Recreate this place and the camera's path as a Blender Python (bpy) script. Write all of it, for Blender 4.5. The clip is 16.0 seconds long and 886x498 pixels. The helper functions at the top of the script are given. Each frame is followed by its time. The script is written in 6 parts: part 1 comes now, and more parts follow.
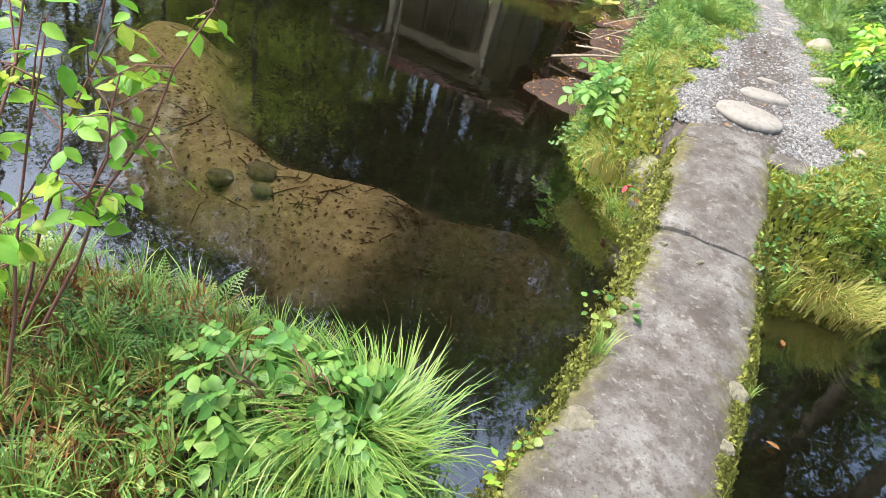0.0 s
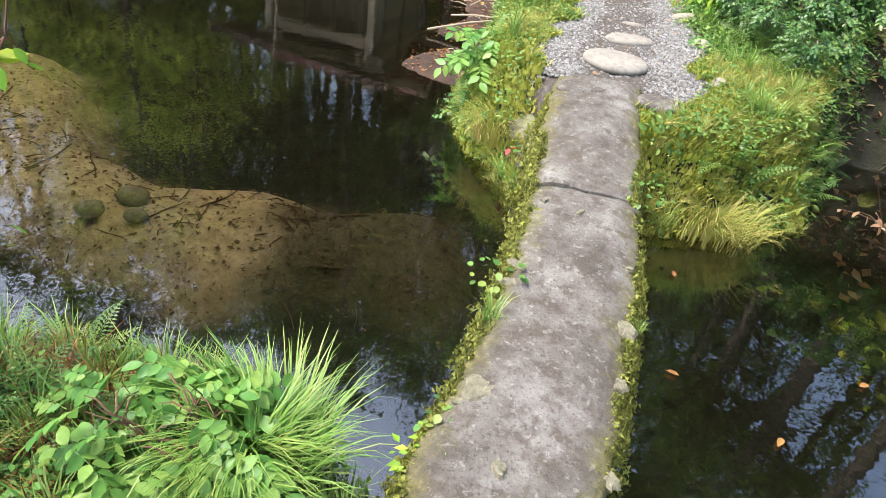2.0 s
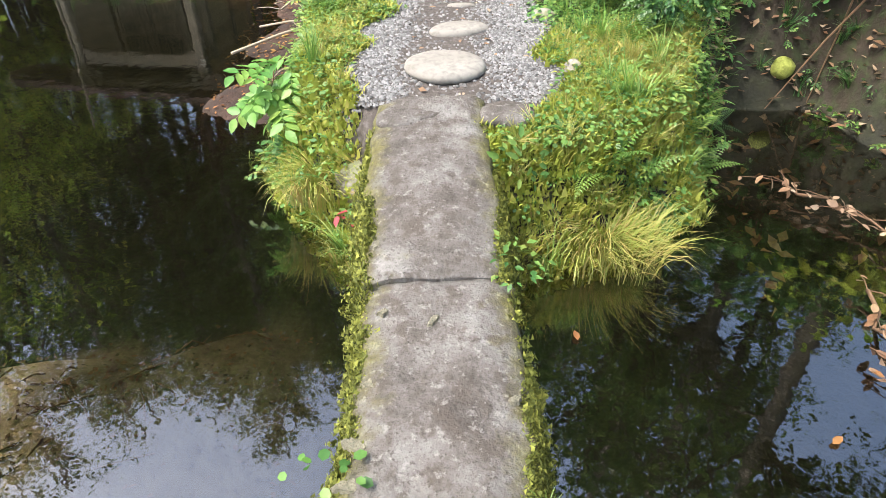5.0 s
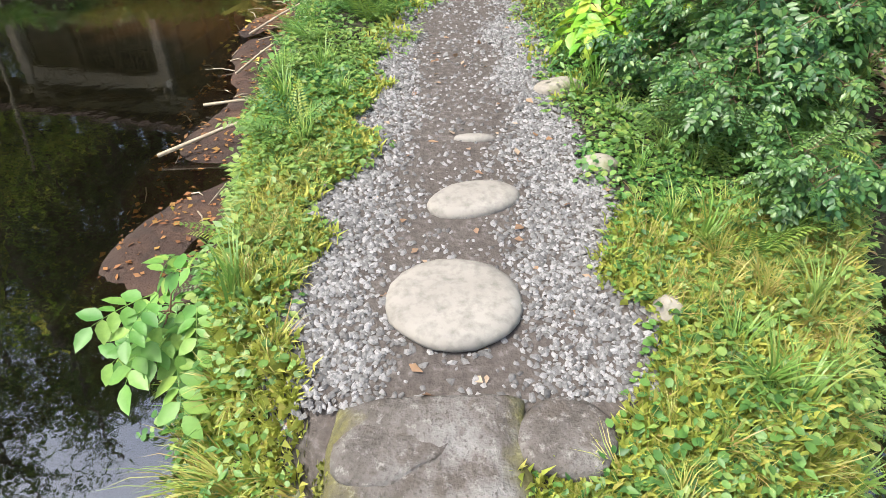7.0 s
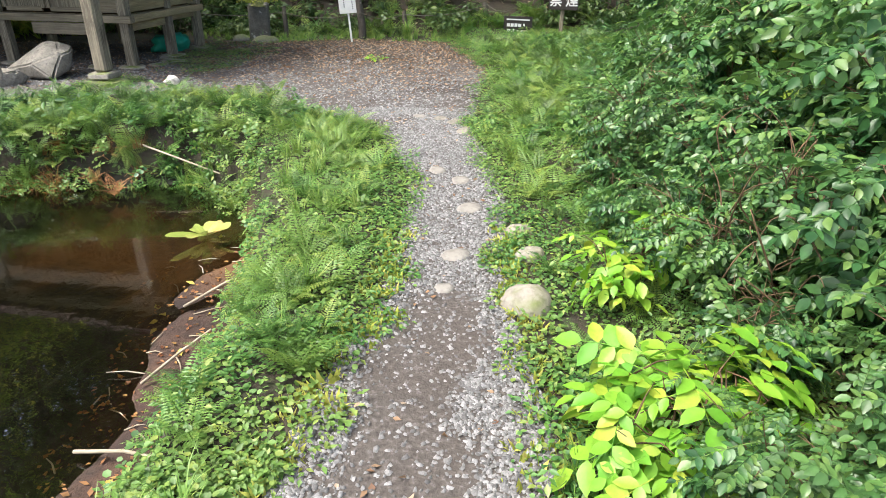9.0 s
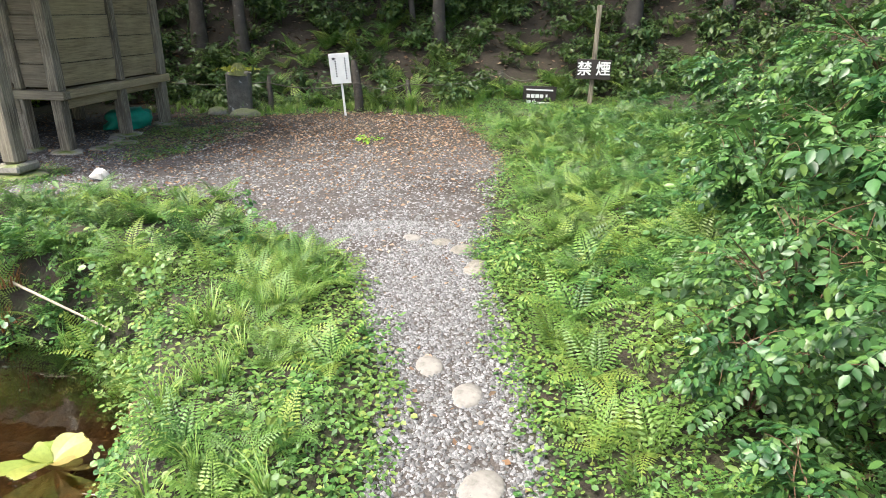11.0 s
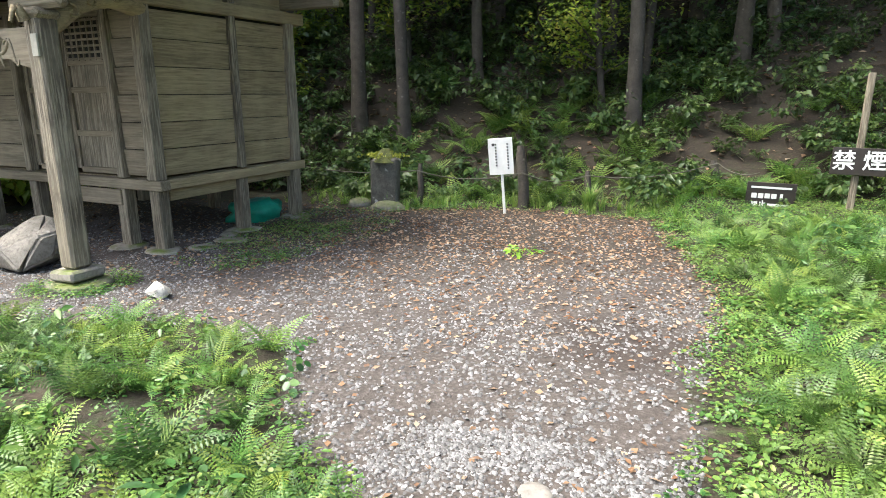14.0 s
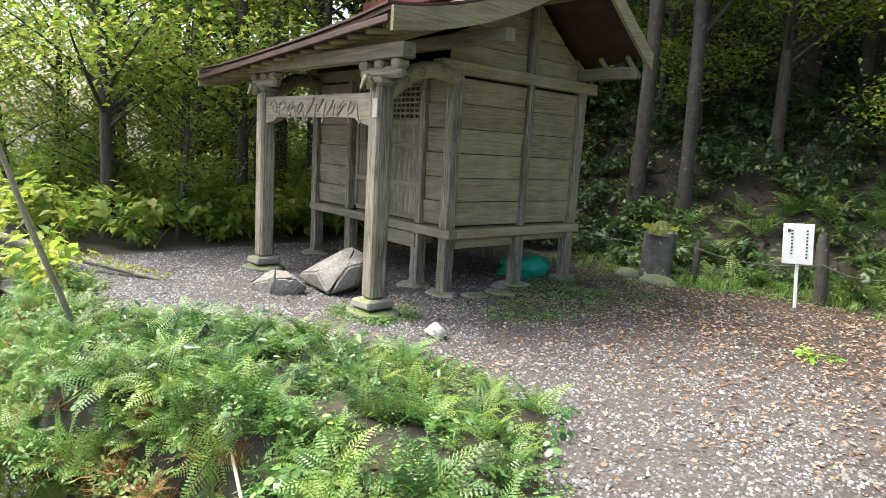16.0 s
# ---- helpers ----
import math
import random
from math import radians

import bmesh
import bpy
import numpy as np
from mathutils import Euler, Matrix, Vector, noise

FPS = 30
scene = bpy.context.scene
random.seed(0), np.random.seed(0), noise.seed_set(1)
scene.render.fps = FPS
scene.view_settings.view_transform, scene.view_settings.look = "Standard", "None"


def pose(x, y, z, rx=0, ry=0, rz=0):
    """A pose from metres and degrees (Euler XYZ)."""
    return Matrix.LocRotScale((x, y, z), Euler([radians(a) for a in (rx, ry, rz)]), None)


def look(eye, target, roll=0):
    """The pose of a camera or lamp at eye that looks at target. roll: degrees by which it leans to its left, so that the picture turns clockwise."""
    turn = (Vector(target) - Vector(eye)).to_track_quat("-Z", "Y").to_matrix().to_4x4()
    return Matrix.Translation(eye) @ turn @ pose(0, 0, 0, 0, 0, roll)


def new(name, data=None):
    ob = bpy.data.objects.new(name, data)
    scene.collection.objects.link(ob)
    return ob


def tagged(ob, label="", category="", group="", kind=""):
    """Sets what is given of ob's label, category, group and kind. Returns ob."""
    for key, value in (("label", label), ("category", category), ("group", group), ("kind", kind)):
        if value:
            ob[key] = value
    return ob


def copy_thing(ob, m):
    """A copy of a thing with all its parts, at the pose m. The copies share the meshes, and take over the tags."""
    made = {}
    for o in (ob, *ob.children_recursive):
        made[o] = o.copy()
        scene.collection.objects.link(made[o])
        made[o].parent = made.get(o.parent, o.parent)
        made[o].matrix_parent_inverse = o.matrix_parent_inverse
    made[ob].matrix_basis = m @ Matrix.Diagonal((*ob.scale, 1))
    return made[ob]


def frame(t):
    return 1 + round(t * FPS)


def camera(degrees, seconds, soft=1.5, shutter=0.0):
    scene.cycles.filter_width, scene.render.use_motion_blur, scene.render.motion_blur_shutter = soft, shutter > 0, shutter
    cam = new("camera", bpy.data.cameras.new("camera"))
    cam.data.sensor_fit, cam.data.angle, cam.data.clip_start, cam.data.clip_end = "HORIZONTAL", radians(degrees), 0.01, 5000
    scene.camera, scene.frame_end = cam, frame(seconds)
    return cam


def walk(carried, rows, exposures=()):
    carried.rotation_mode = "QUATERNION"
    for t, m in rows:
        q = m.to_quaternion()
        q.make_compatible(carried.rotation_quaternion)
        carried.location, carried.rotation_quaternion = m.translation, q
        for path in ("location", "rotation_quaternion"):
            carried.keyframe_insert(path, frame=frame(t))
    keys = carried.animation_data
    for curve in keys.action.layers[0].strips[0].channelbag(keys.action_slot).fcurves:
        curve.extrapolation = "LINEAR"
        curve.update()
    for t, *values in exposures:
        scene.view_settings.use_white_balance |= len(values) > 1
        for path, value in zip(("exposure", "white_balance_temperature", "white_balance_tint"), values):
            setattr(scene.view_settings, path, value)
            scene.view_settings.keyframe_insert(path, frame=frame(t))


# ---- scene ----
cam = camera(70.0, 16.0, soft=0.7)
ROWS = [
    (0.0, -0.005, 0.172, 1.155, 55.07, -12.90, 22.65),
    (0.5, 0.003, 0.181, 1.153, 55.21, -12.77, 22.02),
    (1.0, 0.014, 0.194, 1.150, 55.16, -12.53, 20.51),
    (1.5, 0.060, 0.216, 1.168, 55.38, -10.70, 16.92),
    (2.0, 0.165, 0.247, 1.191, 55.35, -7.92, 11.69),
    (2.5, 0.279, 0.259, 1.212, 54.91, -4.60, 6.10),
    (3.0, 0.409, 0.305, 1.205, 54.31, -1.23, 1.10),
    (5.5, 0.402, 1.590, 1.201, 53.32, -0.39, -3.26),
    (6.0, 0.397, 1.981, 1.199, 52.78, -1.04, -2.98),
    (6.5, 0.414, 2.380, 1.245, 52.37, -1.14, -3.06),
    (7.0, 0.450, 2.853, 1.347, 51.96, -0.83, -3.15),
    (7.5, 0.525, 3.269, 1.412, 53.65, -0.07, -3.46),
    (8.0, 0.585, 3.695, 1.502, 56.94, 0.30, -2.59),
    (8.5, 0.695, 4.058, 1.593, 60.61, -0.01, -1.63),
    (9.0, 0.779, 4.443, 1.673, 64.39, -0.71, -1.13),
    (9.5, 0.775, 4.910, 1.740, 66.46, -0.75, -1.40),
    (12.0, 1.023, 7.701, 1.595, 70.51, -0.36, 2.90),
    (12.5, 1.051, 8.184, 1.566, 71.64, -0.21, 4.87),
    (13.0, 1.002, 8.587, 1.547, 73.04, -0.13, 7.50),
    (13.5, 0.936, 8.816, 1.553, 74.48, 0.22, 11.50),
    (14.0, 0.983, 8.943, 1.535, 76.19, 0.34, 17.34),
    (14.5, 1.008, 9.000, 1.539, 77.90, 0.62, 25.98),
    (15.0, 0.933, 8.925, 1.576, 79.64, 0.05, 34.26),
    (15.5, 0.865, 8.850, 1.595, 80.62, -1.83, 39.21),
    (16.0, 0.829, 8.830, 1.601, 80.81, -3.45, 40.89),
]
walk(cam, [(t, pose(x, y, z, rx, ry, rz)) for t, x, y, z, rx, ry, rz in ROWS], [(0, 1.85, 6300, 7), (3, 1.87, 6350, 8), (6, 1.85, 6300, 7), (7.5, 1.55, 6300, 7), (9, 1.75, 6300, 7), (12, 2.0, 6300, 7), (16, 2.24, 6300, 7)])

# ---- sky and sun: bright, thinly overcast ----
world = bpy.data.worlds.new("sky")
scene.world = world
world.use_nodes = True
wn = world.node_tree
sky = wn.nodes.new("ShaderNodeTexSky")
sky.sky_type, sky.sun_disc = "NISHITA", False
sky.sun_elevation, sky.sun_rotation = radians(62), radians(250)
sky.air_density, sky.dust_density = 1.0, 6.0
wn.links.new(sky.outputs[0], wn.nodes["Background"].inputs[0])
wn.nodes["Background"].inputs[1].default_value = 0.15
sun = new("sun", bpy.data.lights.new("sun", "SUN"))
sun.data.energy, sun.data.angle, sun.data.color = 1.3, radians(22), (1.0, 0.96, 0.88)
sun.matrix_world = look((0, 0, 0), (0.94, 0.34, -math.tan(radians(62))))

# ---- small tools ----
rng = np.random.default_rng(7)
WATER = -0.49


def soup(name, V, F, mat, parent=None, smooth=False):
    """One mesh object from arrays of vertices and triangles or quads."""
    V, F = np.asarray(V, np.float32), np.asarray(F, np.int32)
    me = bpy.data.meshes.new(name)
    me.vertices.add(len(V))
    me.vertices.foreach_set("co", V.ravel())
    k = F.shape[1]
    me.loops.add(F.size)
    me.loops.foreach_set("vertex_index", F.ravel())
    me.polygons.add(len(F))
    me.polygons.foreach_set("loop_start", np.arange(0, F.size, k, dtype=np.int32))
    if smooth:
        me.polygons.foreach_set("use_smooth", np.ones(len(F), bool))
    me.update(calc_edges=True)
    me.materials.append(mat)
    ob = new(name, me)
    ob.parent = parent
    return ob


def turns(yaw, pitch, roll):
    """Stacks of 3 x 3 turns: roll about y, then pitch about x, then yaw about z."""
    yaw, pitch, roll = np.broadcast_arrays(yaw, pitch, roll)
    cz, sz, cx, sx, cy, sy = np.cos(yaw), np.sin(yaw), np.cos(pitch), np.sin(pitch), np.cos(roll), np.sin(roll)
    o, i = np.zeros_like(cz), np.ones_like(cz)
    Z = np.stack([cz, -sz, o, sz, cz, o, o, o, i], -1).reshape(-1, 3, 3)
    X = np.stack([i, o, o, o, cx, -sx, o, sx, cx], -1).reshape(-1, 3, 3)
    Y = np.stack([cy, o, sy, o, i, o, -sy, o, cy], -1).reshape(-1, 3, 3)
    return Z @ X @ Y


def strew(tpl, pos, yaw, pitch, roll, size):
    """Copies of a template (V, F) at places, turned and sized, as one (V, F)."""
    V, F = tpl
    pos = np.asarray(pos, float).reshape(-1, 3)
    n = len(pos)
    size = np.asarray(size, float)
    size = np.broadcast_to(size[:, None] if size.ndim == 1 else size, (n, 3)) if size.ndim else np.full((n, 3), float(size))
    M = turns(np.broadcast_to(yaw, n), np.broadcast_to(pitch, n), np.broadcast_to(roll, n))
    out = np.einsum("nij,nvj->nvi", M, V[None] * size[:, None, :]) + pos[:, None]
    faces = F[None] + (np.arange(n) * len(V))[:, None, None]
    return out.reshape(-1, 3), faces.reshape(-1, F.shape[1])


def join(*some):
    V, F, k = [], [], 0
    for v, f in some:
        V.append(v), F.append(f + k)
        k += len(v)
    return np.concatenate(V), np.concatenate(F)


def box_bm(sx, sy, sz, at=(0, 0, 0), bevel=0.006, rot=(0, 0, 0), jitter=0.0):
    bm = bmesh.new()
    bmesh.ops.create_cube(bm, size=1)
    for v in bm.verts:
        v.co = Vector((v.co.x * sx, v.co.y * sy, v.co.z * sz))
    if bevel:
        bmesh.ops.bevel(bm, geom=bm.edges[:], offset=bevel, segments=1, affect="EDGES")
    if jitter:
        for v in bm.verts:
            v.co += noise.noise_vector(v.co * 3 + Vector(at)) * jitter
    bm.transform(pose(*at, *rot))
    return bm


def part(name, bm, mat, parent=None, label=""):
    me = bpy.data.meshes.new(name)
    bm.to_mesh(me)
    bm.free()
    me.materials.append(mat)
    ob = new(name, me)
    ob.parent = parent
    if label:
        tagged(ob, label)
    return ob


def tube(points, radii, sides=8):
    """A tapered tube along points, as (V, F) with quads."""
    P = np.asarray(points, float)
    Rr = np.asarray(radii, float)
    d = np.gradient(P, axis=0)
    d /= np.linalg.norm(d, axis=1)[:, None] + 1e-9
    a = np.cross(d, [0.31, 0.91, 0.27])
    a /= np.linalg.norm(a, axis=1)[:, None] + 1e-9
    b = np.cross(d, a)
    ang = np.linspace(0, 2 * math.pi, sides, endpoint=False)
    V = (P[:, None] + Rr[:, None, None] * (np.cos(ang)[None, :, None] * a[:, None] + np.sin(ang)[None, :, None] * b[:, None])).reshape(-1, 3)
    F = [(i * sides + j, i * sides + (j + 1) % sides, (i + 1) * sides + (j + 1) % sides, (i + 1) * sides + j) for i in range(len(P) - 1) for j in range(sides)]
    return V, np.array(F, np.int32)


def tris(vf):
    V, F = vf
    return V, np.concatenate([F[:, [0, 1, 2]], F[:, [0, 2, 3]]]) if F.shape[1] == 4 else F


def rock_bm(sx, sy, sz, seed=0, rough=0.18, sub=3, flat=0.0):
    bm = bmesh.new()
    bmesh.ops.create_icosphere(bm, subdivisions=sub, radius=1)
    o = Vector((seed * 3.7, seed * 1.3, seed * 2.1))
    for v in bm.verts:
        c = v.co.copy()
        k = 1 + rough * noise.noise(c * 1.3 + o) + rough * 0.5 * noise.noise(c * 3.1 + o)
        c *= k
        if flat and c.z > flat:
            c.z = flat + (c.z - flat) * 0.25
        v.co = Vector((c.x * sx, c.y * sy, c.z * sz))
    for f in bm.faces:
        f.smooth = True
    return bm


def hull_bm(sx, sy, sz, seed, n=16, bevel=0.012):
    """An angular broken rock: the hull of scattered points, edges a little worn."""
    r = np.random.default_rng(seed)
    bm = bmesh.new()
    for p in r.normal(0, 1, (n, 3)):
        p = p / np.abs(p).max() * r.uniform(0.8, 1.0)
        bm.verts.new((p[0] * sx, p[1] * sy, p[2] * sz))
    out = bmesh.ops.convex_hull(bm, input=bm.verts[:])
    bmesh.ops.delete(bm, geom=list({g for g in out["geom_interior"] if isinstance(g, bmesh.types.BMVert)}), context="VERTS")
    bmesh.ops.bevel(bm, geom=bm.edges[:], offset=bevel, segments=2, affect="EDGES")
    bmesh.ops.recalc_face_normals(bm, faces=bm.faces[:])
    return bm


# ---- materials ----
def mat_new(name):
    m = bpy.data.materials.new(name)
    m.use_nodes = True
    nt = m.node_tree
    return m, nt, nt.nodes["Principled BSDF"]


def node(nt, kind, **props):
    n = nt.nodes.new(kind)
    for k, v in props.items():
        n.inputs[k].default_value = v
    return n


def ramp(nt, fac, stops, mode="LINEAR"):
    r = nt.nodes.new("ShaderNodeValToRGB")
    r.color_ramp.interpolation = mode
    while len(r.color_ramp.elements) < len(stops):
        r.color_ramp.elements.new(0.5)
    for e, (p, c) in zip(r.color_ramp.elements, stops):
        e.position, e.color = p, (*c, 1)
    nt.links.new(fac, r.inputs[0])
    return r.outputs[0]


def mix(nt, fac, a, b, mode="MIX"):
    n = nt.nodes.new("ShaderNodeMix")
    n.data_type, n.blend_type = "RGBA", mode
    for sock, v in ((n.inputs[0], fac), (n.inputs[6], a), (n.inputs[7], b)):
        if isinstance(v, bpy.types.NodeSocket):
            nt.links.new(v, sock)
        elif isinstance(v, tuple):
            sock.default_value = (*v, 1)
        else:
            sock.default_value = v
    return n.outputs[2]


def noise_tex(nt, scale, detail=4.0, rough=0.6, stretch=(1, 1, 1), coord="Object"):
    tc, mp = nt.nodes.new("ShaderNodeTexCoord"), nt.nodes.new("ShaderNodeMapping")
    mp.inputs["Scale"].default_value = stretch
    nt.links.new(tc.outputs[coord], mp.inputs[0])
    n = node(nt, "ShaderNodeTexNoise", Scale=scale, Detail=detail, Roughness=rough)
    nt.links.new(mp.outputs[0], n.inputs["Vector"])
    return n.outputs[0]


def bump(nt, bsdf, height, strength=0.4, dist=0.02):
    b = node(nt, "ShaderNodeBump", Strength=strength, Distance=dist)
    nt.links.new(height, b.inputs["Height"])
    nt.links.new(b.outputs[0], bsdf.inputs["Normal"])


def leaf_mat(name, colours, through_light=0.35, rough=0.45):
    """Leaves: colour differs from leaf to leaf, with a little light through the blade."""
    m, nt, b = mat_new(name)
    g = nt.nodes.new("ShaderNodeNewGeometry")
    stops = [(i / (len(colours) - 1), c) for i, c in enumerate(colours)]
    col = ramp(nt, g.outputs["Random Per Island"], stops)
    spots = noise_tex(nt, 45, 3)
    patch = noise_tex(nt, 1.3, 2)
    col = mix(nt, ramp(nt, spots, [(0.35, (0, 0, 0)), (0.75, (0.35, 0.35, 0.35))]), col, tuple(c * 0.55 for c in colours[0]))
    col = mix(nt, ramp(nt, patch, [(0.4, (0, 0, 0)), (0.7, (0.4, 0.4, 0.4))]), col, colours[-1])
    nt.links.new(col, b.inputs["Base Color"])
    b.inputs["Roughness"].default_value = rough
    t, mx = nt.nodes.new("ShaderNodeBsdfTranslucent"), nt.nodes.new("ShaderNodeMixShader")
    nt.links.new(col, t.inputs[0])
    mx.inputs[0].default_value = through_light
    nt.links.new(b.outputs[0], mx.inputs[1])
    nt.links.new(t.outputs[0], mx.inputs[2])
    nt.links.new(mx.outputs[0], nt.nodes["Material Output"].inputs[0])
    return m


def rocky(name, a, b_, c, scale=6.0, moss=0.0, rough=0.85, island=False, bumpy=0.5):
    """Stone: two tones at two scales, pale lichen spots, optional moss on the upper side."""
    m, nt, b = mat_new(name)
    n1, n2, n3 = noise_tex(nt, scale, 6), noise_tex(nt, scale * 7, 4), noise_tex(nt, scale * 1.9, 3, 0.4)
    col = ramp(nt, n1, [(0.3, a), (0.7, b_)])
    if island:
        g = nt.nodes.new("ShaderNodeNewGeometry")
        col = mix(nt, 0.75, col, ramp(nt, g.outputs["Random Per Island"], [(0, a), (0.45, b_), (1, c)]))
    col = mix(nt, ramp(nt, n2, [(0.45, (0, 0, 0)), (0.72, (0.6, 0.6, 0.6))]), col, tuple(v * 0.45 for v in a))
    if not island:
        col = mix(nt, ramp(nt, n3, [(0.68, (0, 0, 0)), (0.74, (0.7, 0.7, 0.7))]), col, c)
    if moss:
        g = nt.nodes.new("ShaderNodeNewGeometry")
        s = nt.nodes.new("ShaderNodeSeparateXYZ")
        nt.links.new(g.outputs["Normal"], s.inputs[0])
        mm = nt.nodes.new("ShaderNodeMath")
        mm.operation = "MULTIPLY"
        nt.links.new(ramp(nt, s.outputs[2], [(0.2, (0, 0, 0)), (0.9, (1, 1, 1))]), mm.inputs[0])
        nt.links.new(ramp(nt, noise_tex(nt, scale * 0.8, 5), [(0.5 - moss * 0.25, (0, 0, 0)), (0.62, (1, 1, 1))]), mm.inputs[1])
        col = mix(nt, mm.outputs[0], col, (0.11, 0.14, 0.025))
    nt.links.new(col, b.inputs["Base Color"])
    b.inputs["Roughness"].default_value = rough
    bump(nt, b, mix(nt, 0.5, n1, n2), bumpy, 0.02)
    return m


def slab_mat():
    """Trodden bridge stone: grey crust, brown crumbs, pale lichen blots, moss creeping in from the edges."""
    m, nt, b = mat_new("bridge_stone")
    n1, n2, n3, n4 = noise_tex(nt, 4.0, 8, 0.7), noise_tex(nt, 34.0, 6, 0.7), noise_tex(nt, 13.0, 5, 0.6), noise_tex(nt, 90.0, 3)
    col = ramp(nt, n1, [(0.34, (0.042, 0.034, 0.028)), (0.50, (0.105, 0.095, 0.087)), (0.66, (0.185, 0.177, 0.17))])
    col = mix(nt, ramp(nt, n3, [(0.50, (0, 0, 0)), (0.62, (0.85, 0.85, 0.85))]), col, (0.065, 0.053, 0.044))
    col = mix(nt, ramp(nt, n2, [(0.56, (0, 0, 0)), (0.66, (0.55, 0.55, 0.55))]), col, (0.26, 0.25, 0.235))
    col = mix(nt, ramp(nt, n4, [(0.55, (0, 0, 0)), (0.70, (0.75, 0.75, 0.75))]), col, (0.04, 0.033, 0.026))
    at = nt.nodes.new("ShaderNodeAttribute")
    at.attribute_name = "edge"
    add = nt.nodes.new("ShaderNodeMath")
    add.operation = "MULTIPLY_ADD"
    add.inputs[1].default_value = 2.0
    nt.links.new(noise_tex(nt, 9.0, 6, 0.65), add.inputs[0])
    half = nt.nodes.new("ShaderNodeMath")
    half.operation = "MULTIPLY"
    half.inputs[1].default_value = 0.36
    nt.links.new(add.outputs[0], half.inputs[0])
    nt.links.new(at.outputs["Fac"], add.inputs[2])
    moss = ramp(nt, n2, [(0.3, (0.045, 0.042, 0.014)), (0.6, (0.13, 0.12, 0.03)), (0.75, (0.24, 0.23, 0.06))])
    col = mix(nt, ramp(nt, half.outputs[0], [(0.48, (0, 0, 0)), (0.72, (0.85, 0.85, 0.85))]), col, moss)
    nt.links.new(col, b.inputs["Base Color"])
    b.inputs["Roughness"].default_value = 0.88
    bump(nt, b, mix(nt, 0.5, n3, mix(nt, 0.5, n2, n4)), 1.0, 0.025)
    return m


def timber(name, along, dark, light, wear=0.5, cracked=False):
    """Weathered boards with grain along one axis of the thing."""
    m, nt, b = mat_new(name)
    st = tuple(0.06 if i == along else 1.0 for i in range(3))
    grain, broad, blot = noise_tex(nt, 60, 5, 0.65, st), noise_tex(nt, 9, 4, 0.6, st), noise_tex(nt, 2.2, 4)
    info = nt.nodes.new("ShaderNodeObjectInfo")
    col = ramp(nt, grain, [(0.36, tuple(v * 0.6 for v in dark)), (0.47, dark), (0.60, light)] if cracked else [(0.3, dark), (0.62, light)])
    col = mix(nt, ramp(nt, broad, [(0.35, (0, 0, 0)), (0.7, (0.55, 0.55, 0.55))]), col, tuple(v * 0.6 for v in dark))
    col = mix(nt, ramp(nt, blot, [(0.45, (0, 0, 0)), (0.75, (wear, wear, wear))]), col, tuple(min(1, v * 1.25) for v in light))
    col = mix(nt, 0.22, col, ramp(nt, info.outputs["Random"], [(0, dark), (1, light)]))
    nt.links.new(col, b.inputs["Base Color"])
    b.inputs["Roughness"].default_value = 0.8
    bump(nt, b, grain, 0.5, 0.006)
    return m


def plain(name, col, rough=0.6, var=0.25, scale=12.0, metal=0.0):
    m, nt, b = mat_new(name)
    n = noise_tex(nt, scale, 5)
    nt.links.new(ramp(nt, n, [(0.3, tuple(v * (1 - var) for v in col)), (0.7, tuple(min(1, v * (1 + var * 0.4)) for v in col))]), b.inputs["Base Color"])
    b.inputs["Roughness"].default_value, b.inputs["Metallic"].default_value = rough, metal
    bump(nt, b, n, 0.15, 0.01)
    return m


M_FERN = leaf_mat("fern_green", [(0.048, 0.13, 0.03), (0.095, 0.22, 0.045), (0.155, 0.30, 0.06), (0.28, 0.36, 0.07)])
M_DARKFERN = leaf_mat("dark_fern_green", [(0.030, 0.075, 0.022), (0.058, 0.13, 0.035), (0.095, 0.19, 0.05), (0.17, 0.24, 0.06)])
M_COVER = leaf_mat("ground_cover_green", [(0.037, 0.115, 0.028), (0.080, 0.20, 0.045), (0.14, 0.29, 0.06), (0.28, 0.35, 0.08)])
M_BUSH = leaf_mat("bush_green", [(0.022, 0.07, 0.024), (0.042, 0.125, 0.038), (0.075, 0.19, 0.05), (0.16, 0.26, 0.06)], 0.3, 0.38)
M_LIME = leaf_mat("lime_green", [(0.11, 0.33, 0.025), (0.17, 0.42, 0.03), (0.23, 0.47, 0.04), (0.40, 0.47, 0.05)])
M_SPRING = leaf_mat("spring_green", [(0.07, 0.21, 0.04), (0.12, 0.30, 0.06), (0.19, 0.38, 0.08), (0.28, 0.41, 0.09)])
M_MAPLE = leaf_mat("maple_green", [(0.12, 0.23, 0.03), (0.20, 0.33, 0.045), (0.30, 0.41, 0.06), (0.42, 0.40, 0.07)], 0.6)
M_GRASS = leaf_mat("grass_green", [(0.08, 0.20, 0.035), (0.15, 0.31, 0.055), (0.24, 0.40, 0.08), (0.36, 0.42, 0.12)])
M_STRAW = leaf_mat("straw_grass", [(0.20, 0.31, 0.06), (0.34, 0.43, 0.09), (0.50, 0.48, 0.15), (0.46, 0.32, 0.12)])
M_MOSS = leaf_mat("moss_yellow_green", [(0.19, 0.25, 0.035), (0.34, 0.40, 0.06), (0.45, 0.50, 0.085), (0.54, 0.49, 0.13)], 0.4, 0.8)
M_OLIVE = leaf_mat("bridge_moss_olive", [(0.05, 0.06, 0.012), (0.11, 0.13, 0.022), (0.20, 0.22, 0.04), (0.30, 0.31, 0.06)], 0.2, 0.9)
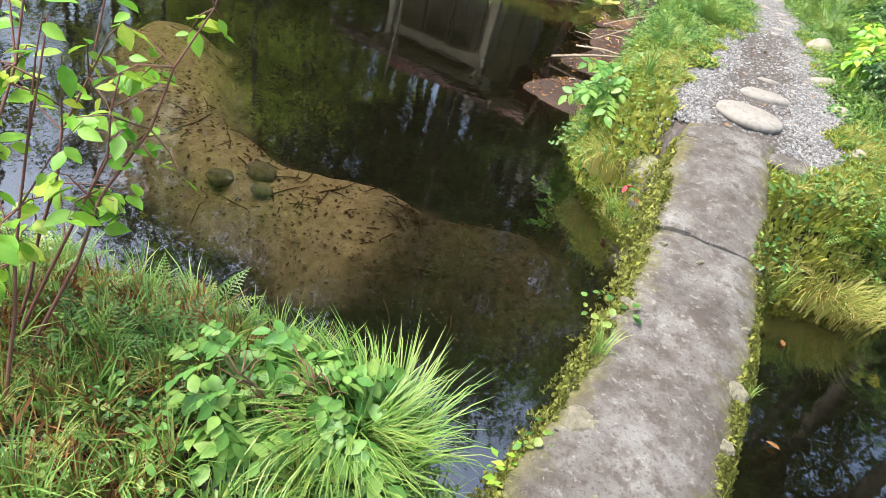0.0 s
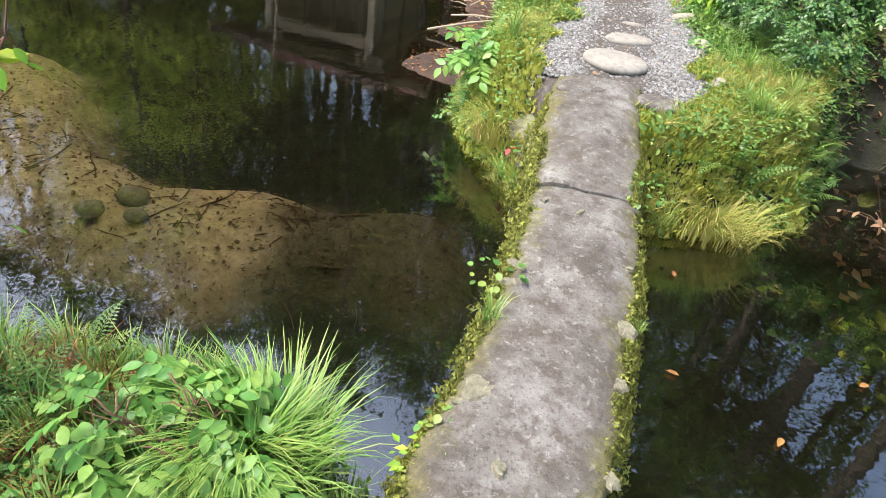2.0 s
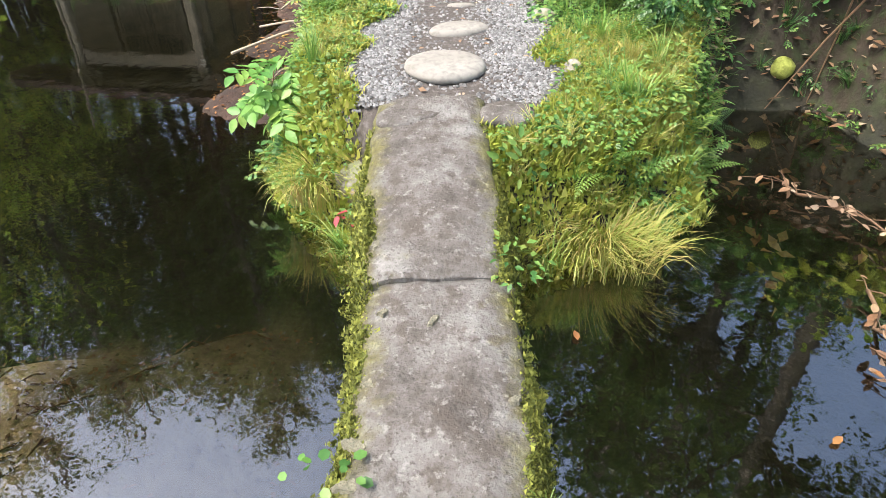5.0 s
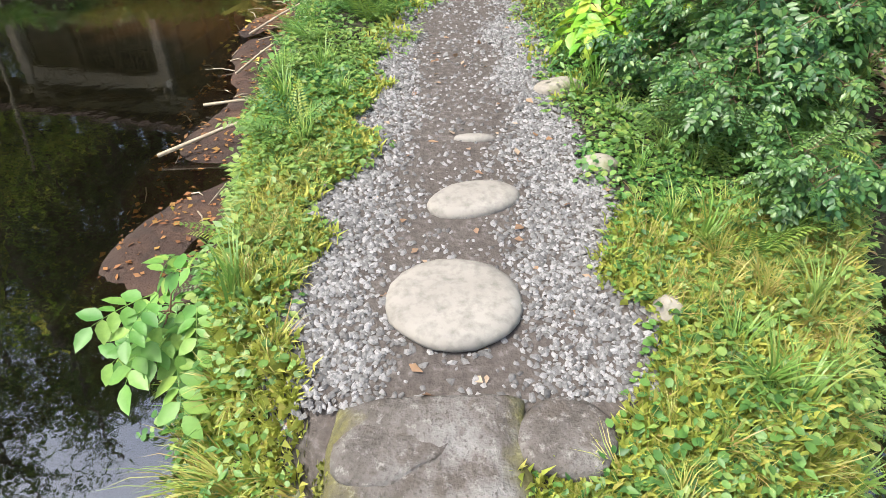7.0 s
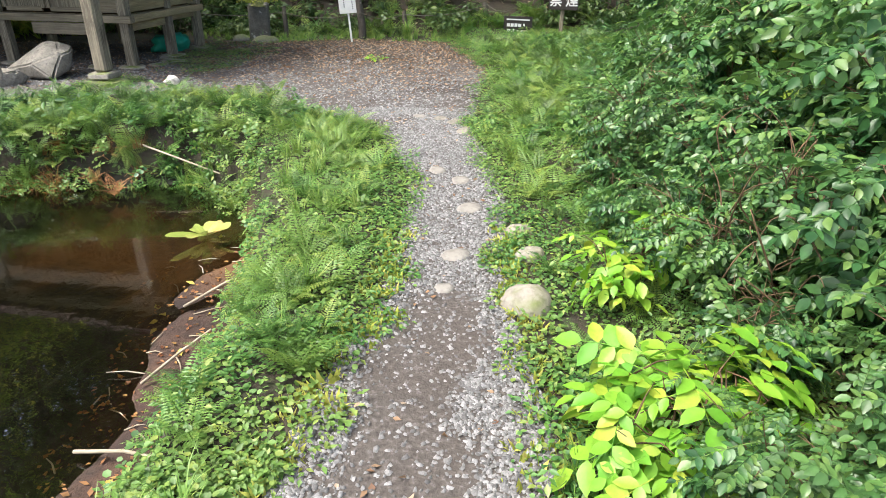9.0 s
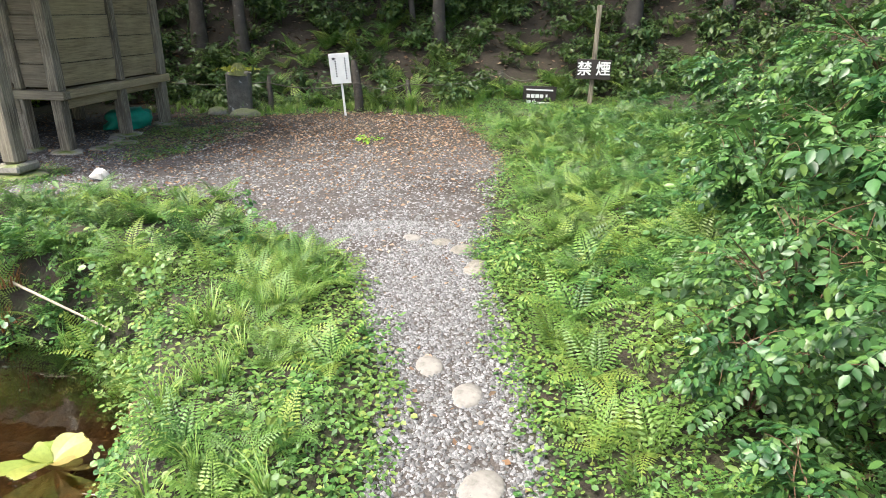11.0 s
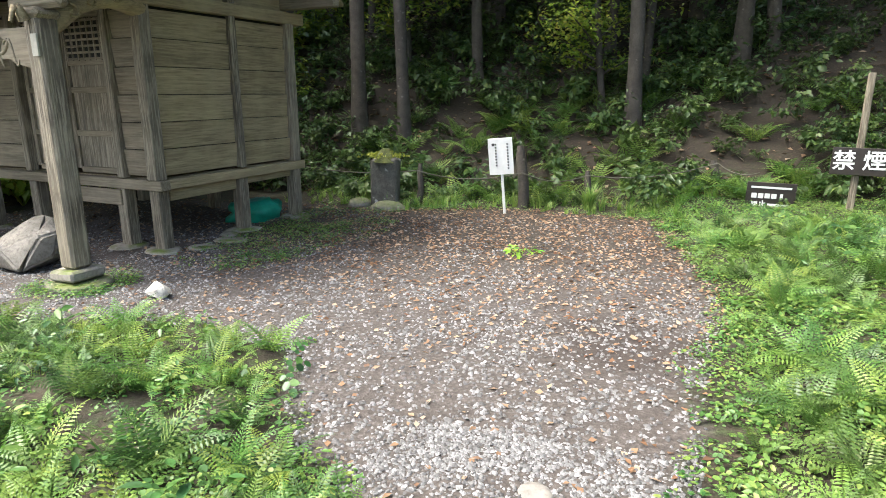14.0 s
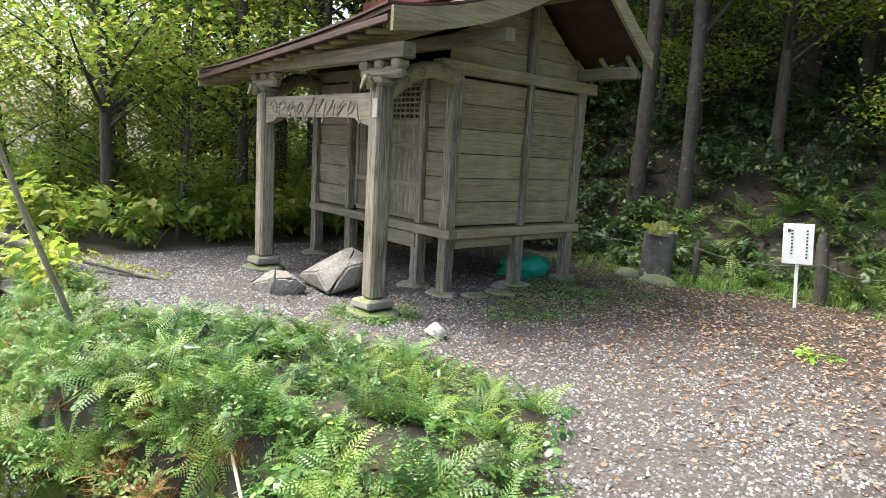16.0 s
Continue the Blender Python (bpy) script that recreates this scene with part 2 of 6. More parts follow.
M_TREE = leaf_mat("tree_leaves", [(0.06, 0.13, 0.025), (0.10, 0.20, 0.04), (0.15, 0.26, 0.05), (0.22, 0.29, 0.06)], 0.5)
M_DEEP = leaf_mat("deep_forest_leaves", [(0.025, 0.06, 0.018), (0.045, 0.10, 0.03), (0.075, 0.14, 0.035), (0.13, 0.18, 0.04)], 0.35)
M_DEAD = leaf_mat("dead_leaves", [(0.11, 0.05, 0.025), (0.19, 0.10, 0.045), (0.27, 0.175, 0.10), (0.38, 0.30, 0.22)], 0.15, 0.8)
M_RUST = leaf_mat("rusty_leaves", [(0.11, 0.04, 0.017), (0.20, 0.075, 0.028), (0.28, 0.125, 0.04), (0.36, 0.22, 0.06)], 0.25, 0.7)
M_YELLOW = leaf_mat("yellow_leaves", [(0.42, 0.34, 0.06), (0.52, 0.44, 0.09)], 0.3, 0.6)
M_SLAB = slab_mat()
M_LICHEN = rocky("cream_lichen", (0.13, 0.12, 0.085), (0.29, 0.27, 0.195), (0.36, 0.34, 0.26), 34.0, bumpy=0.9)
M_STONE = rocky("pale_river_stone", (0.20, 0.185, 0.165), (0.265, 0.25, 0.225), (0.29, 0.275, 0.25), 4.0, bumpy=0.2)
M_ROCK = rocky("weathered_rock", (0.20, 0.18, 0.15), (0.34, 0.31, 0.27), (0.46, 0.44, 0.38), 4.0, moss=0.25)
M_WHITE_ROCK = rocky("white_rock", (0.55, 0.53, 0.47), (0.66, 0.63, 0.57), (0.72, 0.70, 0.65), 5.0)
M_MOSSROCK = rocky("mossy_rock", (0.14, 0.13, 0.11), (0.26, 0.24, 0.21), (0.40, 0.39, 0.34), 5.0, moss=0.9)
M_MOSSBALL = rocky("yellow_moss_stone", (0.16, 0.18, 0.03), (0.28, 0.31, 0.06), (0.36, 0.36, 0.12), 14.0, bumpy=0.8)
M_GRAVEL = rocky("grey_gravel", (0.075, 0.073, 0.072), (0.155, 0.153, 0.153), (0.33, 0.328, 0.33), 20.0, island=True, bumpy=0.2)
M_WOOD_X = timber("shrine_timber_across", 0, (0.10, 0.08, 0.052), (0.33, 0.278, 0.195))
M_WOOD_Y = timber("shrine_timber_deep", 1, (0.15, 0.115, 0.062), (0.43, 0.35, 0.205))
M_WOOD_Z = timber("shrine_timber_upright", 2, (0.11, 0.09, 0.064), (0.36, 0.312, 0.23), cracked=True)
M_STICK = timber("bare_stick", 0, (0.20, 0.16, 0.11), (0.42, 0.36, 0.27))
M_BARK = rocky("grey_bark", (0.035, 0.028, 0.02), (0.09, 0.075, 0.055), (0.18, 0.17, 0.14), 9.0, bumpy=1.0)
M_BARK2 = rocky("pale_bark", (0.04, 0.034, 0.027), (0.09, 0.078, 0.064), (0.21, 0.20, 0.17), 7.0, bumpy=0.8)
M_TWIG = plain("brown_twig", (0.13, 0.075, 0.04), 0.85)
M_WHITE = plain("white_enamel", (0.78, 0.78, 0.75), 0.45, 0.08)
M_BLACK = plain("dark_brown_board", (0.035, 0.028, 0.024), 0.6)
M_INK = plain("dark_ink", (0.05, 0.05, 0.05), 0.6)
M_ROOF = plain("dark_roof_metal", (0.09, 0.05, 0.04), 0.5, 0.35, 5.0, 0.3)
M_RED = plain("red_metal", (0.14, 0.03, 0.03), 0.45, 0.3)
M_GREEN_TARP = plain("green_sheet", (0.01, 0.28, 0.18), 0.5, 0.3)
M_ROPE = plain("grey_rope", (0.10, 0.095, 0.075), 0.9)
M_BOULDER = rocky("grey_boulder", (0.13, 0.118, 0.098), (0.30, 0.275, 0.235), (0.42, 0.40, 0.36), 5.0, bumpy=0.8)
# near-black colour standing in for shade between boards and lattice bars
M_DARK = plain("gap_shade", (0.02, 0.018, 0.015), 0.9)


def water_mat():
    m, nt, b = mat_new("pond_water")
    nt.nodes.remove(b)
    fr = node(nt, "ShaderNodeFresnel", IOR=2.7)
    gl = nt.nodes.new("ShaderNodeBsdfGlossy")
    gl.inputs["Roughness"].default_value = 0.015
    tr = nt.nodes.new("ShaderNodeBsdfTransparent")
    tr.inputs[0].default_value = (0.90, 0.86, 0.70, 1)
    mx = nt.nodes.new("ShaderNodeMixShader")
    bp = node(nt, "ShaderNodeBump", Strength=0.10, Distance=0.02)
    nt.links.new(mix(nt, 0.3, noise_tex(nt, 2.2, 2, 0.5), noise_tex(nt, 11.0, 2, 0.5)), bp.inputs["Height"])
    nt.links.new(bp.outputs[0], gl.inputs["Normal"])
    nt.links.new(bp.outputs[0], fr.inputs["Normal"])
    nt.links.new(fr.outputs[0], mx.inputs[0])
    nt.links.new(tr.outputs[0], mx.inputs[1])
    nt.links.new(gl.outputs[0], mx.inputs[2])
    nt.links.new(mx.outputs[0], nt.nodes["Material Output"].inputs[0])
    return m


def ground_mat():
    """Soil whose cover changes by zone: r trodden path, g leaf litter, b pond bed (sand where alpha-like 'sand' is high)."""
    m, nt, b = mat_new("ground_soil")
    at = nt.nodes.new("ShaderNodeAttribute")
    at.attribute_name = "zone"
    s = nt.nodes.new("ShaderNodeSeparateColor")
    nt.links.new(at.outputs["Color"], s.inputs[0])
    sa = nt.nodes.new("ShaderNodeAttribute")
    sa.attribute_name = "sand"
    n1, n2, n3 = noise_tex(nt, 3.0, 6), noise_tex(nt, 40.0, 5), noise_tex(nt, 14.0, 4)
    soil = ramp(nt, n1, [(0.3, (0.016, 0.012, 0.008)), (0.7, (0.040, 0.028, 0.017))])
    soil = mix(nt, ramp(nt, n3, [(0.45, (0, 0, 0)), (0.65, (0.8, 0.8, 0.8))]), soil, (0.03, 0.045, 0.012))
    path = ramp(nt, n2, [(0.3, (0.04, 0.033, 0.029)), (0.55, (0.075, 0.064, 0.057)), (0.74, (0.16, 0.15, 0.145))])
    path = mix(nt, ramp(nt, n1, [(0.4, (0, 0, 0)), (0.65, (0.6, 0.6, 0.6))]), path, (0.055, 0.044, 0.038))
    lit = ramp(nt, n2, [(0.3, (0.012, 0.009, 0.006)), (0.55, (0.030, 0.021, 0.013)), (0.75, (0.085, 0.058, 0.036))])
    bed = ramp(nt, n3, [(0.3, (0.005, 0.007, 0.003)), (0.7, (0.020, 0.020, 0.009))])
    sand = ramp(nt, n3, [(0.3, (0.38, 0.30, 0.19)), (0.62, (0.58, 0.48, 0.34))])
    sand = mix(nt, ramp(nt, n2, [(0.58, (0, 0, 0)), (0.68, (0.9, 0.9, 0.9))]), sand, (0.07, 0.045, 0.025))
    bed = mix(nt, sa.outputs["Fac"], bed, sand)
    ma = nt.nodes.new("ShaderNodeAttribute")
    ma.attribute_name = "mud"
    silt = ramp(nt, n1, [(0.3, (0.016, 0.009, 0.007)), (0.55, (0.042, 0.022, 0.015)), (0.75, (0.075, 0.040, 0.024))])
    silt = mix(nt, ramp(nt, n3, [(0.5, (0, 0, 0)), (0.68, (0.7, 0.7, 0.7))]), silt, (0.018, 0.011, 0.008))
    bed = mix(nt, ma.outputs["Fac"], bed, silt)
    oa = nt.nodes.new("ShaderNodeAttribute")
    oa.attribute_name = "ochre"
    bed = mix(nt, oa.outputs["Fac"], bed, mix(nt, n3, (0.07, 0.032, 0.014), (0.24, 0.12, 0.04)))
    da = nt.nodes.new("ShaderNodeAttribute")
    da.attribute_name = "damp"
    path = mix(nt, da.outputs["Fac"], path, mix(nt, n2, (0.022, 0.016, 0.013), (0.06, 0.047, 0.04)))
    col = mix(nt, s.outputs[0], soil, path)
    col = mix(nt, s.outputs[1], col, lit)
    col = mix(nt, s.outputs[2], col, bed)
    nt.links.new(col, b.inputs["Base Color"])
    b.inputs["Roughness"].default_value = 0.9
    bump(nt, b, mix(nt, 0.5, n2, n3), 0.7, 0.03)
    return m


# ---- the plan ----
POND = [(-14, -1), (-6, 0.8), (-3, 1.3), (-1.9, 1.5), (-0.9, 1.6), (-0.3, 1.62), (-0.1, 1.35), (0.1, 1.2), (0.75, 1.1), (1.4, 0.8), (3.2, 0.8), (3.7, 2.2), (3.2, 4.0), (2.85, 4.9), (2.45, 5.0), (2.1, 4.4), (1.8, 3.75), (1.3, 3.4), (0.85, 3.25), (0.15, 3.35), (-0.15, 3.8), (-0.4, 4.4), (-0.42, 5.4), (-0.36, 7.0), (-0.42, 7.8), (-0.56, 8.7), (-0.95, 9.9), (-1.6, 10.5), (-2.6, 10.35), (-3.6, 10.0), (-5, 10.3), (-7, 10.9), (-10, 11.5), (-16, 10), (-19, 4), (-17, -1)]
CLEAR = [(1.2, 11), (1.42, 12.8), (1.63, 13.9), (1.44, 15.3), (1.2, 16.9), (-0.7, 17.2), (-2.4, 16.6), (-3.3, 16.9), (-6.8, 16.5), (-7.2, 13.5), (-7.4, 11.6), (-4.7, 11.1), (-4.3, 11.3), (-3.2, 12), (-2.5, 12.25), (-1.8, 12.3), (-0.96, 12.1), (-0.65, 11.55), (-0.34, 11.1), (0.25, 10.6), (0.42, 10.1), (0.68, 9.1), (0.69, 8.4), (0.63, 7.6), (0.6, 7.1), (0.49, 6.7), (0.36, 6.2), (0.33, 5.8), (0.22, 5.2), (0.17, 4.8), (0.1, 4.2), (0.1, 3.9), (0.2, 3.6), (0.72, 3.6), (1.0, 3.75), (1.15, 3.95), (1.15, 4.4), (1.11, 5.2), (1.12, 5.8), (1.17, 6.2), (1.13, 6.9), (1.17, 7.6), (1.26, 8.6), (1.23, 9.7), (1.14, 10.6)]


def far_from(poly, X, Y):
    """Signed distance to a polygon, minus inside."""
    X, Y = np.asarray(X, float), np.asarray(Y, float)
    d, odd = np.full(X.shape, 1e9), np.zeros(X.shape, bool)
    for (ax, ay), (bx, by) in zip(poly, poly[1:] + poly[:1]):
        ex, ey = bx - ax, by - ay
        t = np.clip(((X - ax) * ex + (Y - ay) * ey) / (ex * ex + ey * ey), 0, 1)
        d = np.minimum(d, np.hypot(X - ax - t * ex, Y - ay - t * ey))
        if ay != by:
            odd ^= ((ay > Y) != (by > Y)) & (X < ex * (Y - ay) / (by - ay) + ax)
    return np.where(odd, -d, d)


def wave(X, Y, k=1.0, s=0.0):
    return (np.sin(1.7 * k * X + 0.6 * k * Y + s) + np.sin(-0.9 * k * X + 1.9 * k * Y + 2.1 + s) + np.sin(2.9 * k * X - 2.3 * k * Y + 4.0 + s)) / 3


def smooth(a, b, v):
    t = np.clip((v - a) / (b - a), 0, 1)
    return t * t * (3 - 2 * t)


def line_far(pts, X, Y):
    d = np.full(np.shape(X), 1e9)
    for (ax, ay), (bx, by) in zip(pts[:-1], pts[1:]):
        ex, ey = bx - ax, by - ay
        t = np.clip(((X - ax) * ex + (Y - ay) * ey) / (ex * ex + ey * ey), 0, 1)
        d = np.minimum(d, np.hypot(X - ax - t * ex, Y - ay - t * ey))
    return d


FLAT = [(-0.42, 5.2), (-0.42, 6.2), (-0.5, 7.4), (-0.56, 8.5)]
BAR = [(-3.4, 3.9), (-2.6, 3.1), (-1.9, 2.65), (-1.3, 2.65), (-0.8, 2.85), (-0.3, 2.9)]


def height(X, Y):
    X, Y = np.asarray(X, float), np.asarray(Y, float)
    g = np.interp(Y, [-2, 0, 1.6, 2.3, 2.6, 3.5, 3.86, 4.2, 6, 8, 10.5, 13, 20], [-0.3, -0.33, -0.32, -0.2, -0.16, -0.02, 0.055, 0.11, 0.15, 0.1, 0.05, 0.02, 0.02])
    pd = far_from(POND, X + 0.10 * wave(X, Y, 2.2), Y + 0.10 * wave(Y, X, 2.0))
    cd = far_from(CLEAR, X, Y)
    land = g + 0.03 * wave(X, Y, 1.5) * smooth(0.0, 0.5, cd)
    land = land + 0.16 * smooth(0.1, 1.2, cd) * smooth(3.0, 5.5, Y) * smooth(1.0, 1.8, X)
    land = land + 0.34 * np.clip(X - 2.2 - 2.3 * smooth(10, 14, Y), 0, 40) * smooth(4.0, 6.0, Y) * (1 - smooth(25, 40, X))
    land = land + (0.74 * np.clip(Y - 18.2, 0, 45) + 0.25 * wave(X, Y, 0.4) * smooth(18.5, 22, Y)) * smooth(-24, -7, X)
    land = land + 0.06 * np.clip(-X - 19, 0, 30) * smooth(0, 6, Y) + 0.12 * np.clip(-Y - 4, 0, 20)
    edge = smooth(0.0, 0.32, pd)
    top = WATER + (land - WATER) * edge
    bed = WATER - 0.04 - 0.55 * smooth(0.0, 0.9, -pd)
    bar = -0.57 - 0.5 * smooth(0.12, 0.62, line_far(BAR, X, Y) + 0.12 * wave(X, Y, 3.0))
    mud = WATER + 0.010 - 0.34 * smooth(0.28, 1.10, line_far(FLAT, X, Y) + 0.20 * wave(X, Y, 2.6)) + 0.016 * wave(X, Y, 4.5)
    return np.where(pd < 0, np.maximum(np.maximum(bed, bar), mud), top)


def spot(x, y):
    return float(height(np.array([x]), np.array([y]))[0])


# ---- ground and water ----
def axis(lo, hi, step, far):
    inner = np.arange(lo, hi + step / 2, step)
    out = step * np.cumsum(1.22 ** np.arange(1, 60))
    out = out[out < far]
    return np.concatenate([lo - out[::-1], inner, hi + out])


gx, gy = axis(-8.5, 5.0, 0.075, 150), axis(-1.5, 19.0, 0.075, 150)
GX, GY = np.meshgrid(gx, gy)
GZ = height(GX, GY)
nx, ny = len(gx), len(gy)
idx = np.arange(nx * ny).reshape(ny, nx)
ground = soup("ground", np.stack([GX, GY, GZ], -1).reshape(-1, 3), np.stack([idx[:-1, :-1], idx[:-1, 1:], idx[1:, 1:], idx[1:, :-1]], -1).reshape(-1, 4), ground_mat(), smooth=True)
tagged(ground, "brown forest soil with trodden path and pond bed", "ground", kind="structure")
pd, cd = far_from(POND, GX, GY), far_from(CLEAR, GX, GY) + 0.08 * wave(GX, GY, 4.0)
zone = np.zeros((ny, nx, 4))
zone[..., 0] = smooth(0.08, -0.10, cd)
zone[..., 1] = np.maximum(0.75 * smooth(13.2, 15.5, GY) * smooth(0.5, 0, cd) * smooth(-4.0, -2.5, GX), 0.75 * smooth(18, 19, GY))
zone[..., 2] = smooth(0.15, -0.02, pd)
zone[..., 3] = 1
ca = ground.data.color_attributes.new("zone", "FLOAT_COLOR", "POINT")
ca.data.foreach_set("color", zone.reshape(-1).astype(np.float32))
sand = smooth(0.52, 0.22, line_far(BAR, GX, GY) + 0.12 * wave(GX, GY, 3.0)) * (0.20 + 0.80 * smooth(-0.75, -1.15, GX + 0.1 * wave(GX, GY, 5.0)))
mudz = smooth(0.75, 0.30, line_far(FLAT, GX, GY) + 0.18 * wave(GX, GY, 3.3))
ochre = smooth(0.75, 0.2, line_far([(-0.95, 8.9), (-1.5, 9.5), (-2.3, 9.6)], GX, GY) + 0.15 * wave(GX, GY, 4.1))
damp = smooth(0.62, 0.25, np.hypot((GX - 1.0) / 1.3, GY - 12.75) + 0.14 * wave(GX, GY, 5.3))
sa = ground.data.attributes.new("sand", "FLOAT", "POINT")
sa.data.foreach_set("value", sand.reshape(-1).astype(np.float32))
for key, field in (("mud", mudz), ("ochre", ochre), ("damp", damp)):
    fa = ground.data.attributes.new(key, "FLOAT", "POINT")
    fa.data.foreach_set("value", field.reshape(-1).astype(np.float32))

wbm = bmesh.new()
wv = [wbm.verts.new((x, y, WATER)) for x, y in ((-20, -2), (4.5, -2), (4.5, 6), (-0.2, 11.2), (-8, 12.2), (-20, 12))]
wbm.faces.new(wv)
water = part("water", wbm, water_mat())
tagged(water, "still dark pond water reflecting sky and trees", "pond", kind="structure")

# ---- stone bridge: two long slabs end to end ----
def slab_bm(y0, y1, xl, xr, z0, z1, thick, seed):
    """A long rough slab with worn, wandering edges. xl and xr give the edges along its length."""
    n, k = 110, 22
    bm = bmesh.new()
    edge = bm.verts.layers.float.new("edge")
    rings = []
    for i in range(n + 1):
        f = i / n
        y = y0 + (y1 - y0) * f
        a, b = np.interp(y, *xl), np.interp(y, *xr)
        a += 0.022 * noise.noise((y * 3.1, seed, 0)) + 0.010 * noise.noise((y * 11, seed, 3))
        b += 0.022 * noise.noise((y * 3.3, seed, 7)) + 0.010 * noise.noise((y * 12, seed, 9))
        zt = np.interp(y, (y0, y1), (z0, z1))
        ring = []
        for j in range(k + 1):
            u = j / k
            drop = 0.035 * abs(2 * u - 1) ** 4 + 0.008 * max(0, abs(2 * f - 1) - 0.94) * 16
            x = a + (b - a) * u
            ring.append(bm.verts.new((x, y, zt - drop + 0.014 * noise.noise((x * 5, y * 5, seed)) + 0.007 * noise.noise((x * 15, y * 15, seed)) + 0.004 * noise.noise((x * 38, y * 38, seed)))))
            ring[-1][edge] = abs(2 * u - 1) ** 3
        for x, dz in ((b + 0.012, 0.07), (b - 0.01, thick), (a + 0.01, thick), (a - 0.012, 0.07)):
            ring.append(bm.verts.new((x + 0.012 * noise.noise((y * 6, dz * 9, seed)), y, zt - dz)))
            ring[-1][edge] = 1.0
        rings.append(ring)
    m = len(rings[0])
    for r, s in zip(rings[:-1], rings[1:]):
        for j in range(m):
            bm.faces.new((r[j], s[j], s[(j + 1) % m], r[(j + 1) % m]))
    bm.faces.new(rings[0])
    bm.faces.new(rings[-1][::-1])
    bmesh.ops.recalc_face_normals(bm, faces=bm.faces[:])
    for f in bm.faces:
        f.smooth = len(f.verts) == 4
    return bm


BL = ([0.6, 1.36, 1.63, 2.0, 2.3, 2.6, 2.9, 3.4, 3.8], [-0.02, 0.06, 0.13, 0.18, 0.22, 0.24, 0.23, 0.23, 0.26])
BR = ([0.6, 1.2, 1.66, 1.9, 2.25, 2.55, 2.95, 3.4, 3.8], [0.52, 0.55, 0.63, 0.66, 0.70, 0.71, 0.71, 0.71, 0.73])
bridge = tagged(new("stone_bridge"), "narrow worn stone slab footbridge with mossy edges", "bridge")
part("slab", slab_bm(0.75, 2.81, BL, BR, -0.29, -0.085, 0.17, 1.0), M_SLAB, bridge)
part("slab", slab_bm(2.813, 3.86, BL, BR, -0.079, 0.105, 0.20, 5.0), M_SLAB, bridge)
part("abutment", rock_bm(0.42, 0.28, 0.30, 3, 0.3), M_MOSSROCK, bridge).matrix_basis = pose(0.47, 3.75, -0.33)
part("abutment", rock_bm(0.45, 0.30, 0.28, 8, 0.3), M_MOSSROCK, bridge).matrix_basis = pose(0.3, 0.85, -0.62)


# ---- plant templates: (V, F) arrays of triangles ----
LEAF = (np.array([(0, 0, 0), (-0.27, 0.42, 0.07), (0, 1, -0.08), (0.27, 0.42, 0.07)], float), np.array([(0, 3, 2), (0, 2, 1)]))
ROUND = (np.array([(0, 0, 0), (0.36, 0.25, 0.05), (0.36, 0.72, 0.04), (0, 1, -0.04), (-0.36, 0.72, 0.04), (-0.36, 0.25, 0.05)], float), np.array([(0, 1, 3), (1, 2, 3), (0, 3, 5), (3, 4, 5)]))
OVAL = (np.array([(0, 0, 0), (0.22, 0.28, 0.06), (0.20, 0.66, 0.04), (0, 1, -0.08), (-0.20, 0.66, 0.04), (-0.22, 0.28, 0.06)], float), np.array([(0, 1, 3), (1, 2, 3), (0, 3, 5), (3, 4, 5)]))


POINTED = (np.array([(0, 0, 0), (0.20, 0.18, 0.05), (0.29, 0.42, 0.07), (0.19, 0.74, 0.04), (0, 1, -0.07), (-0.19, 0.74, 0.04), (-0.29, 0.42, 0.07), (-0.20, 0.18, 0.05), (0, 0.45, 0.0)], float), np.array([(0, 1, 8), (1, 2, 8), (2, 3, 8), (3, 4, 8), (4, 5, 8), (5, 6, 8), (6, 7, 8), (7, 0, 8)]))


def spray(pairs, leaf, seed, tpl=POINTED, droop=0.5):
    """A leafy shoot of length one along +y: leaves in pairs and one at the tip."""
    r = np.random.default_rng(seed)
    t = np.linspace(0.22, 1.0, pairs + 1)
    y, z = t * (1 - 0.12 * droop * t), 0.22 * t - droop * 0.45 * t * t
    P = np.stack([0 * t, y, z], -1)
    bits = [tris(tube(np.concatenate([[(0, 0, 0)], P]), np.linspace(0.012, 0.004, pairs + 2), 3))]
    for s in (-1, 1):
        k = pairs
        bits.append(strew(tpl, P[:k] + r.normal(0, 0.012, (k, 3)), -s * r.uniform(0.75, 1.25, k), r.normal(-0.1 - droop * 0.4 * t[:k], 0.15, k), s * r.normal(0.15, 0.2, k), leaf * r.uniform(0.75, 1.15, k)))
    bits.append(strew(tpl, P[-1:], [r.normal(0, 0.2)], [-droop * 0.6], [0.0], leaf * 1.1))
    return join(*bits)


def blade(length, width, bend, segs=4):
    t = np.linspace(0, 1, segs + 1)
    ang = np.cumsum(np.full(segs + 1, bend / segs)) - bend / segs
    y = np.concatenate([[0], np.cumsum(np.sin(ang[:-1]) * length / segs)])
    z = np.concatenate([[0], np.cumsum(np.cos(ang[:-1]) * length / segs)])
    w = width * (1 - t) ** 0.7
    V = np.concatenate([np.stack([-w, y, z], -1), np.stack([w, y, z], -1)])
    k = segs + 1
    F = [(i, k + i, k + i + 1) for i in range(segs)] + [(i, k + i + 1, i + 1) for i in range(segs - 1)]
    return V, np.array(F)


